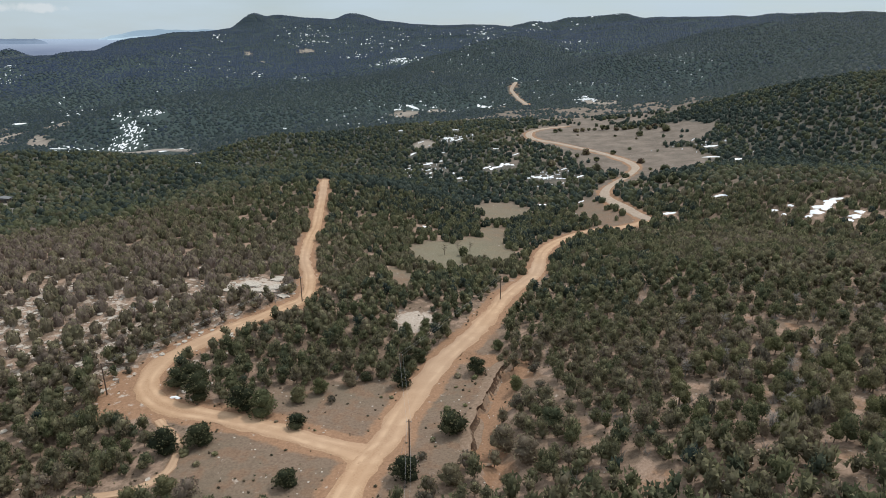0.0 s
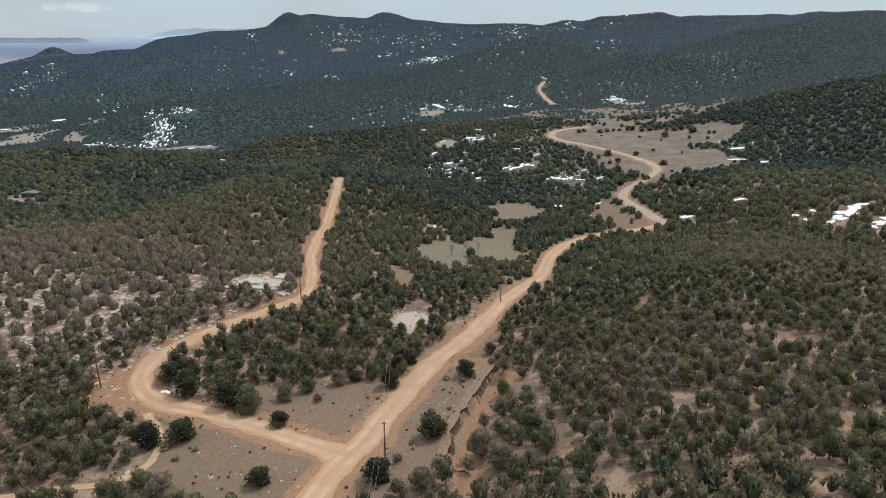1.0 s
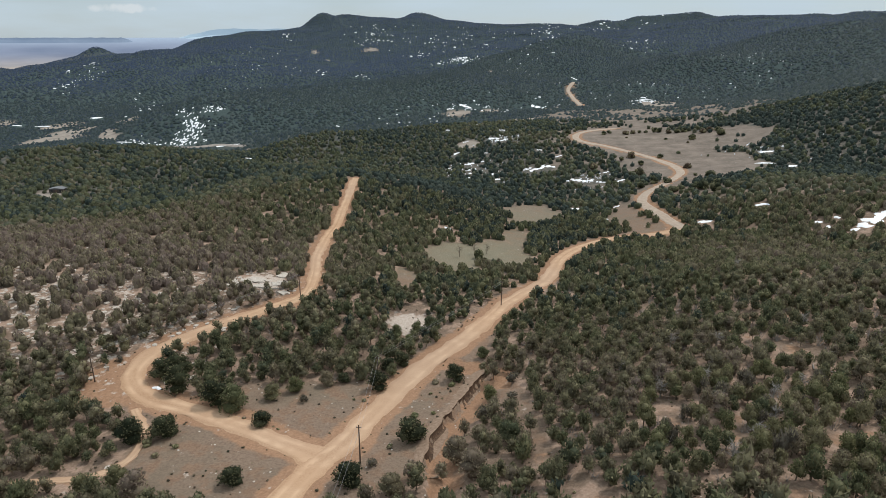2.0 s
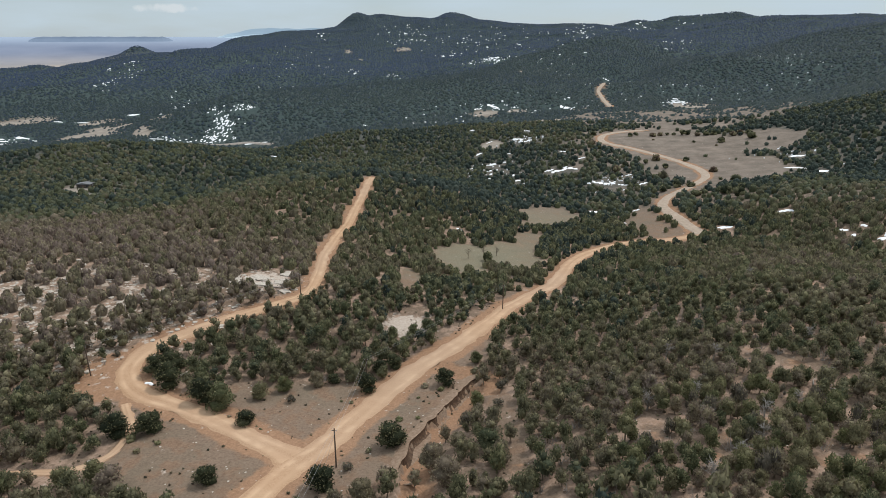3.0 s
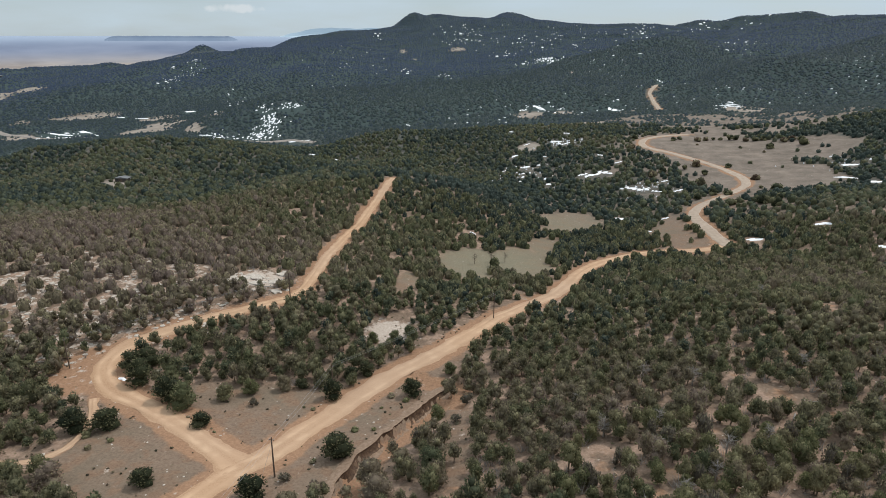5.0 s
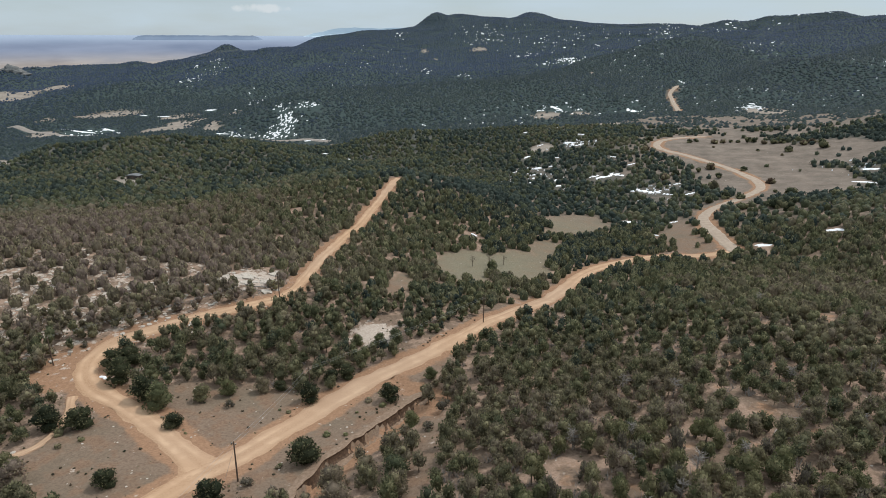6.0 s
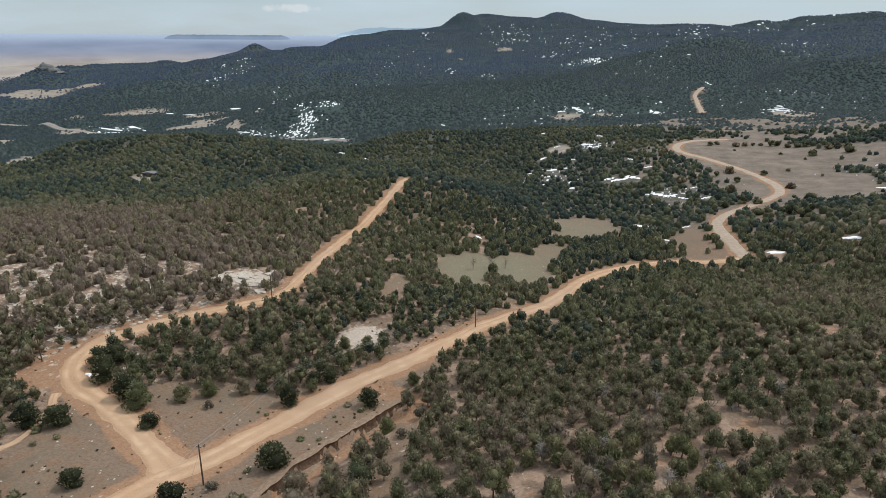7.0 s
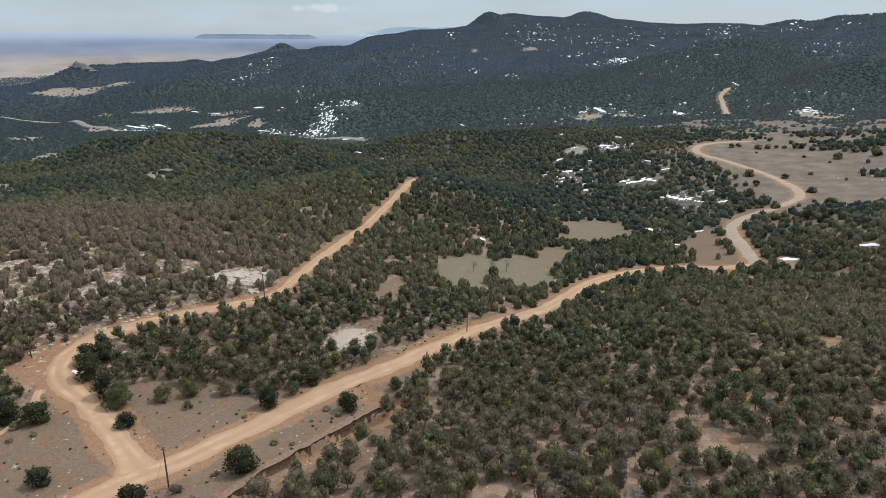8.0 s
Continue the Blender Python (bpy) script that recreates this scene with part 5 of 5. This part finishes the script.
def build_poles():
    heading = {}
    for p, q in LINES:
        d = pole_top(q) - pole_top(p)
        for key in (p, q):
            heading.setdefault(key, math.degrees(math.atan2(d.y, d.x)))
    for key, (x, y) in POLES.items():
        root = new("utility_pole")
        root.matrix_world = pose(x, y, float(height(x, y)), 0, 1.2 if key == "b" else 0, heading[key])
        tagged(root, "dark wooden utility pole standing beside the dirt road", "utility pole", "utility poles")
        v, f = tube([(0, 0, -0.5), (0, 0, 4), (0, 0, POLE_TALL)], [0.17, 0.145, 0.11], 10)
        part("shaft", one_mesh("shaft", v, f, M_POLE, None, True), root)
        v, f = box(-0.05, -0.5, POLE_TALL - 0.53, 0.05, 0.5, POLE_TALL - 0.43)
        part("crossarm", one_mesh("crossarm", v, f, M_POLE), root)
        for side in (-0.42, 0.42):
            v, f = tube([(0, side, POLE_TALL - 0.43), (0, side, POLE_TALL - 0.30), (0, side, POLE_TALL - 0.24)], [0.05, 0.07, 0.03], 8)
            part("insulator", one_mesh("insulator", v, f, M_WIRE, None, True), root)
        if key == "b":
            v, f = tube([(0, 0, POLE_TALL - 1.2), (-1.4, 2.0, 0.2)], 0.02, 5)
            part("guy_wire", one_mesh("guy_wire", v, f, M_WIRE), root)
    for p, q in LINES:
        a, b = pole_top(p), pole_top(q)
        along = (b - a).normalized()
        cross = Vector((-along.y, along.x, 0)).normalized()
        for side in (-0.42, 0.42):
            pts = []
            for i in range(17):
                t = i / 16
                m = a.lerp(b, t) + cross * side
                m.z += -0.25 - 4 * 0.55 * t * (1 - t)
                pts.append(m)
            base = pts[0].copy()
            v, f = tube([m - base for m in pts], 0.014, 5)
            ob = new("power_cable", one_mesh("power_cable", v, f, M_WIRE))
            ob.location = base
            tagged(ob, "thin grey cable sagging between wooden poles", "cable", "power cables")


build_poles()


# ---- eroded bank of the gully ----
def build_bank(name, line, tall, label):
    t = np.gradient(line, axis=0)
    t /= np.hypot(t[:, 0], t[:, 1])[:, None] + 1e-9
    side = np.stack([t[:, 1], -t[:, 0]], -1)
    rng = np.random.default_rng(2)
    wob = 1.3 * (vnoise(line[:, 0], line[:, 1], 3.5, 7) - 0.5) + 0.5 * (vnoise(line[:, 0], line[:, 1], 1.2, 9) - 0.5)
    ends = np.minimum(1, np.minimum(np.arange(len(line)), np.arange(len(line))[::-1]) / 8.0)
    deep = (0.75 + 0.5 * vnoise(line[:, 0], line[:, 1], 6.0, 13)) * tall * ends
    wob = wob * ends
    rows = []
    for off, drop in ((-3.0, -0.12), (-1.9, 0.06), (-0.5, 0.14), (0.0, 0.02), (-0.05, -0.5), (0.1, -1.2), (0.3, -1.7), (0.9, -2.15), (2.4, -2.9)):
        free = 1.0 if -1 < off < 1 else 0.0
        x, y = line[:, 0] + side[:, 0] * (off + wob * free), line[:, 1] + side[:, 1] * (off + wob * free)
        z = height(x, y, False) + drop * (deep if off > 0 or drop < -0.3 else 1) + 0.08 * rng.normal(size=len(line)) * (drop < -0.3)
        rows.append(np.stack([x, y, z], -1))
    v = np.stack(rows, 1)
    n, m = v.shape[:2]
    i, j = np.meshgrid(np.arange(n - 1), np.arange(m - 1), indexing="ij")
    f = np.stack([i * m + j, i * m + j + 1, (i + 1) * m + j + 1, (i + 1) * m + j], -1).reshape(-1, 4)[:, ::-1]
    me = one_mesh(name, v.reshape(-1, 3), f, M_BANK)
    # Lip and foot take the paler soil, the face keeps the shade-darkened one
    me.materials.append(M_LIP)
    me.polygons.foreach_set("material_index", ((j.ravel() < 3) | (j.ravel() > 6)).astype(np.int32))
    tagged(new(name, me), label, "earth bank", kind="structure")


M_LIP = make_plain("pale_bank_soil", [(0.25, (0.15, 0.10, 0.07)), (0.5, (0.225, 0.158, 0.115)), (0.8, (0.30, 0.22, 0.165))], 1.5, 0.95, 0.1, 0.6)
build_bank("gully_bank", GULLY_LINES[0][0], 1.0, "crumbling earth bank of the dry gully, its face shaded by colour")

# ---- stones, low brush, rock outcrop ----
M_STONE = make_plain("pale_sandstone", [(0.3, (0.30, 0.26, 0.22)), (0.55, (0.45, 0.40, 0.35)), (0.8, (0.58, 0.53, 0.48))], 2.5, 0.9, 0.2, 0.5)
M_BRUSH = make_leaf("dry_brush", [(0.0, (0.07, 0.075, 0.045)), (0.5, (0.12, 0.10, 0.07)), (1.0, (0.16, 0.12, 0.085))])


def stone_template(rng, level=1):
    v, f = ico(level)
    v = v * (1 + rng.uniform(-0.3, 0.25, (len(v), 1)))
    v[:, 2] = np.clip(v[:, 2], -0.5, 0.55)
    return v, f


def build_small_ground():
    rng = np.random.default_rng(21)
    temps = [stone_template(rng) for _ in range(6)]
    x, y = rng.normal(-108, 36, 1500), rng.normal(162, 22, 1500)
    x2, y2 = rng.uniform(20, 150, 500), rng.uniform(75, 230, 500)
    x3, y3 = rng.uniform(-60, 16, 260), rng.uniform(85, 165, 260)
    x, y = np.concatenate([x, x2, x3]), np.concatenate([y, y2, y3])
    ok = np.ones(len(x), bool)
    for line, half in ROADS[:4]:
        off, _ = line_distance(x, y, line[::2])
        ok &= off > half
    x, y = x[ok], y[ok]
    r = rng.uniform(0.15, 0.75, len(x)) ** 1.4
    r = np.where(x > -55, r * 0.45, r * 1.5)
    plant("loose_stones", x, y, r, r * rng.uniform(0.35, 0.7, len(x)), rng.uniform(size=len(x)), temps, M_STONE, rng, "pale loose stones over the dry slope", 0.02)
    temps = [crown_template(rng, 1, 1, 8, 0.3) for _ in range(5)]
    x, y = rng.uniform(-90, 60, 3200), rng.uniform(80, 200, 3200)
    openness, _ = glade(x, y)
    near_road = np.full(len(x), 99.0)
    for line, half in ROADS[:4]:
        off, _ = line_distance(x, y, line[::2])
        near_road = np.minimum(near_road, off - half)
    ok = (near_road > 0.5) & (rng.uniform(size=len(x)) < np.where(openness > 0.5, 0.28, 0.5) + (near_road < 3) * 0.15)
    x, y = x[ok], y[ok]
    r = rng.uniform(0.1, 0.42, len(x))
    plant("low_brush", x, y, r, r * rng.uniform(0.7, 1.1, len(x)), rng.uniform(size=len(x)), temps, M_BRUSH, rng, "low dry brush and grass clumps on bare soil", 0.03)


build_small_ground()


def build_outcrop():
    rng = np.random.default_rng(31)
    root = new("rock_outcrop")
    root.location = (-62, 189, float(height(-62, 189)))
    tagged(root, "pale sandstone slabs breaking out beside the road", "rock")
    for k in range(26):
        x, y = rng.normal(0, 5.5), rng.normal(0, 3.8)
        v, f = stone_template(rng, 2)
        s = rng.uniform(0.7, 1.9)
        a = rng.uniform(-0.5, 0.5)
        u, w = v[:, 0] * s * 1.5, v[:, 1] * s
        z = float(height(x - 62, y + 189)) - root.location.z
        p = np.stack([x + u * math.cos(a) - w * math.sin(a), y + u * math.sin(a) + w * math.cos(a), z + v[:, 2] * s * 0.55], -1)
        part("rock_slab", one_mesh("rock_slab", p, f, M_STONE), root)


build_outcrop()


# ---- dead wood ----
def branching(rng, tall, spread, twigs):
    """Tubes of a bare dead tree."""
    vs, fs, n = [], [], 0

    def add(points, radii, sides):
        nonlocal n
        v, f = tube(points, radii, sides)
        vs.append(v), fs.append(f + n)
        n += len(v)

    tip = Vector((rng.normal(0, 0.15), rng.normal(0, 0.15), tall))
    add([(0, 0, -0.2), tip * 0.5, tip], [0.14, 0.09, 0.03], 6)
    for _ in range(twigs):
        f0 = rng.uniform(0.2, 0.9)
        a = rng.uniform(0, 2 * math.pi)
        out = Vector((math.cos(a), math.sin(a), rng.uniform(0.2, 0.9))) * spread * rng.uniform(0.5, 1) * (1.1 - 0.5 * f0)
        p = tip * f0
        add([p, p + out * 0.55 + Vector((0, 0, 0.1)), p + out], [0.045, 0.03, 0.012], 4)
        for _ in range(2):
            q = p + out * rng.uniform(0.4, 0.9)
            add([q, q + Vector(rng.normal(0, 0.35, 3)) + out * 0.2], [0.026, 0.010], 3)
    return np.vstack(vs), np.vstack(fs)


SNAGS = [(61.6, 119.8), (65.9, 128.7), (60.0, 141.2), (110.0, 142.0), (98.4, 209.3), (63.5, 97.5), (69, 104), (61, 109), (72, 112.5), (80, 119), (52, 116), (88, 128), (93, 150), (70, 140), (47, 128), (101, 133), (58, 92)]


def build_dead_wood():
    rng = np.random.default_rng(17)
    for x, y in SNAGS:
        v, f = branching(rng, rng.uniform(3.0, 4.8), rng.uniform(1.4, 2.2), 38)
        ob = new("dead_tree", one_mesh("dead_tree", v, f, M_DEAD, None, True))
        ob.location = (x, y, float(height(x, y)))
        tagged(ob, "bleached grey dead tree with bare branches", "dead tree", "dead trees")
    for x, y in [(11.3, 259.1), (6.0, 256.4), (-0.1, 251.3)]:
        v, f = branching(rng, rng.uniform(3.8, 5.2), rng.uniform(2.2, 3.0), 26)
        ob = new("bare_tree", one_mesh("bare_tree", v, f, M_BARK, None, True))
        ob.location = (x, y, float(height(x, y)))
        tagged(ob, "leafless brown spreading tree in the green meadow", "tree", "bare meadow trees")
    for x, y, turn, size in ((88, 127, 30, 4.0), (90, 126, -20, 3.2), (86.5, 128.5, 70, 2.6), (95, 121, 10, 2.8), (-60, 184, -25, 5.5), (-56, 184.5, 20, 4.0), (-53, 186, -40, 3.0), (112, 146, 40, 3.0)):
        c, s = math.cos(radians(turn)) * size / 2, math.sin(radians(turn)) * size / 2
        z0, z1 = float(height(x - c, y - s)), float(height(x + c, y + s))
        v, f = tube([(-c, -s, z0), (0, 0, (z0 + z1) / 2 + 0.03), (c, s, z1)], [0.2, 0.17, 0.1], 8)
        base = float(height(x, y))
        v[:, 2] += 0.14 - base
        ob = new("fallen_log", one_mesh("fallen_log", v, f, M_DEAD, None, True))
        ob.location = (x, y, base)
        tagged(ob, "weathered grey fallen log on the ground", "log", "fallen logs")


build_dead_wood()

# ---- cabin, parked vehicles ----
M_WALL = make_plain("dark_stained_boards", [(0.3, (0.045, 0.038, 0.034)), (0.7, (0.085, 0.07, 0.06))], 3.0, 0.8)
M_ROOF = make_plain("grey_metal_roof", [(0.3, (0.10, 0.10, 0.105)), (0.7, (0.16, 0.16, 0.165))], 1.2, 0.5, 0.4, 0.1)
M_GLASS = Mat("dark_window_glass", 0.08, 0.5).colour((0.02, 0.025, 0.03)).m
M_DARKPAINT = make_plain("dusty_black_paint", [(0.3, (0.03, 0.03, 0.032)), (0.7, (0.06, 0.056, 0.052))], 2.0, 0.4, 0.5, 0.02)
M_WHITEPAINT = make_plain("white_painted_metal", [(0.3, (0.70, 0.70, 0.69)), (0.7, (0.80, 0.80, 0.79))], 2.0, 0.4, 0.5, 0.02)
M_TYRE = make_plain("black_rubber", [(0.3, (0.02, 0.02, 0.02)), (0.7, (0.04, 0.04, 0.04))], 8.0, 0.9)
M_RIM = make_plain("steel_rim", [(0.3, (0.35, 0.35, 0.36)), (0.7, (0.45, 0.45, 0.46))], 4.0, 0.4, 0.5, 0.0)


def prism(profile, half):
    """A side profile (x, z) drawn out across y, slightly narrowed at the top."""
    n = len(profile)
    top = max(z for _, z in profile)
    vs = [(x, s * half * (1 - 0.08 * z / top), z) for s in (-1, 1) for x, z in profile]
    bm = bmesh.new()
    bv = [bm.verts.new(p) for p in vs]
    bm.faces.new(bv[:n][::-1])
    bm.faces.new(bv[n:])
    for i in range(n):
        j = (i + 1) % n
        bm.faces.new((bv[i], bv[j], bv[n + j], bv[n + i]))
    bmesh.ops.recalc_face_normals(bm, faces=bm.faces)
    bmesh.ops.bevel(bm, geom=bm.edges[:], offset=0.05, segments=2, affect="EDGES")
    return bm


def from_bm(name, bm, mat):
    me = bpy.data.meshes.new(name)
    bm.to_mesh(me)
    bm.free()
    me.materials.append(mat)
    return me


def vehicle(name, x, y, turn, paint, label, pickup):
    root = new(name)
    root.matrix_world = pose(x, y, float(height(x, y)) + 0.1, 0, 0, turn)
    tagged(root, label, "car", "parked vehicles")
    body = [(-2.5, 0.45), (2.4, 0.45), (2.5, 0.75), (2.4, 1.05), (-2.5, 1.1)]
    cab = [(-0.6, 1.05), (1.3, 1.05), (0.7, 1.72), (-0.4, 1.75)] if pickup else [(-2.3, 1.05), (1.3, 1.05), (0.7, 1.75), (-2.1, 1.78)]
    part("body", from_bm("body", prism(body, 0.95), paint), root)
    part("cabin", from_bm("cabin", prism(cab, 0.82), paint), root)
    glass = [(cab[0][0] + 0.2, 1.12), (1.05, 1.12), (0.62, 1.6), (cab[3][0] + 0.1, 1.62)]
    part("window", from_bm("window", prism(glass, 0.88), M_GLASS), root)
    for wx in (-1.55, 1.55):
        for wy in (-0.88, 0.88):
            v, f = tube([(wx, wy - 0.12, 0.38), (wx, wy - 0.1, 0.38), (wx, wy + 0.1, 0.38), (wx, wy + 0.12, 0.38)], [0.30, 0.38, 0.38, 0.30], 16)
            wheel = part("tyre", one_mesh("tyre", v, f, M_TYRE, None, True), root)
            v, f = tube([(wx, wy - 0.125, 0.38), (wx, wy + 0.125, 0.38)], [0.22, 0.22], 12)
            n = len(v)
            v = np.vstack([v, [(wx, wy - 0.125, 0.38), (wx, wy + 0.125, 0.38)]])
            tri = [(n, (k + 1) % 12, k) for k in range(12)] + [(n + 1, 12 + k, 12 + (k + 1) % 12) for k in range(12)]
            quads = np.vstack([f, [(a, b, c, c) for a, b, c in tri]])
            split = np.vstack([quads[:, [0, 1, 2]], f[:, [0, 2, 3]]])
            part("rim", one_mesh("rim", v, split, M_RIM), wheel)
    return root


vehicle("parked_pickup", 66.2, 304.1, 25, M_DARKPAINT, "dark dusty pickup parked at the road bend", True)
vehicle("parked_van", -262.4, 363.4, 10, M_WHITEPAINT, "white van parked beside the dark cabin", False)


def build_cabin():
    x, y = -267.9, 361.0
    root = new("cabin")
    root.matrix_world = pose(x, y, float(height(x, y)) - 0.1, 0, 0, 8)
    tagged(root, "small dark cabin with a low grey metal roof", "house")
    v, f = box(-4.4, -2.6, -0.4, 4.4, 2.6, 2.6)
    part("wall", one_mesh("wall", v, f, M_WALL), root)
    part("roof", from_bm("roof", prism([(-4.9, 2.55), (4.9, 2.55), (4.9, 2.75), (0, 3.5), (-4.9, 2.75)], 3.1), M_ROOF), root)
    v, f = box(-0.5, -2.66, 0.0, 0.45, -2.6, 2.05)
    part("door", one_mesh("door", v, f, M_POLE), root)
    for wx in (-2.8, 2.6):
        v, f = box(wx - 0.6, -2.65, 0.95, wx + 0.6, -2.6, 1.95)
        win = part("window", one_mesh("window", v, f, M_GLASS), root)
        v, f = box(wx - 0.72, -2.68, 0.85, wx + 0.72, -2.6, 0.95)
        part("window_sill", one_mesh("window_sill", v, f, M_ROOF), win)


build_cabin()

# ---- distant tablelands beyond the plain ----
# Both tablelands carry the haze of distance in their base colours
M_MESA = make_plain("haze_blue_tableland", [(0.35, (0.17, 0.22, 0.305)), (0.65, (0.21, 0.26, 0.345))], 0.004, 1.0, 0.0, 0.0)
M_PALEMESA = make_plain("haze_pale_tableland", [(0.35, (0.48, 0.60, 0.69)), (0.65, (0.53, 0.64, 0.72))], 0.003, 1.0, 0.0, 0.0)


def build_mesa(az0, az1, dist, low, top, mat, seed, label, ends=3.0):
    """A long flat-topped rise with a sloping foot, curved round the horizon."""
    rng = np.random.default_rng(seed)
    n = 40
    az = np.radians(np.linspace(az0, az1, n))
    edge = np.minimum(1, np.minimum(np.arange(n), np.arange(n)[::-1]) / ends) ** 0.6
    lid = low + (top - low) * edge * (1 - 0.12 * rng.uniform(size=n))
    rings = []
    for dr, z in ((-60, np.full(n, low - 12.0)), (-22, low + (lid - low) * 0.55), (-12, lid), (25, lid), (45, np.full(n, low - 12.0))):
        rings.append(np.stack([HUB[0] + (dist + dr) * np.sin(az), HUB[1] + (dist + dr) * np.cos(az), z], -1))
    v = np.stack(rings, 1)
    m = v.shape[1]
    i, j = np.meshgrid(np.arange(n - 1), np.arange(m - 1), indexing="ij")
    f = np.stack([i * m + j, i * m + j + 1, (i + 1) * m + j + 1, (i + 1) * m + j], -1).reshape(-1, 4)
    tagged(new("backdrop_mesa", one_mesh("backdrop_mesa", v.reshape(-1, 3), f, mat)), label, "mesa", kind="structure")


build_mesa(-42.0, -32.0, 4700, 22, 48, M_MESA, 1, "long flat topped mesa on the plain, coloured haze blue")
build_mesa(-29.0, -12.0, 4840, 20, 108, M_PALEMESA, 2, "mesa beyond the mountains, coloured pale as in haze", 9.0)


# ---- rock knob on the far hill ----
def build_knob():
    rng = np.random.default_rng(44)
    x, y = (-1800, 1545)
    root = new("hilltop_rock")
    root.location = (x, y, float(height(x, y)))
    tagged(root, "dark rock knob topping a distant wooded hill", "rock")
    for dx, dy, s, h in ((0, 0, 26, 14), (-26, 4, 20, 8), (23, 2, 22, 9), (42, 8, 17, 5), (-5, -7, 14, 18)):
        v, f = ico(2)
        v = v * (1 + rng.uniform(-0.2, 0.2, (len(v), 1)))
        v[:, :2] *= (1 - 0.55 * np.clip(v[:, 2:], 0, 1))
        v = v * np.array([s, s, h])
        z = float(height(x + dx, y + dy)) - root.location.z
        part("rock", one_mesh("rock", v + np.array([dx, dy, z + h * 0.1]), f, M_FARROCK), root)


M_FARROCK = make_plain("distant_dark_rock", [(0.3, (0.09, 0.10, 0.105)), (0.7, (0.19, 0.185, 0.18))], 0.08, 0.95, 0.1, 0.3)
build_knob()
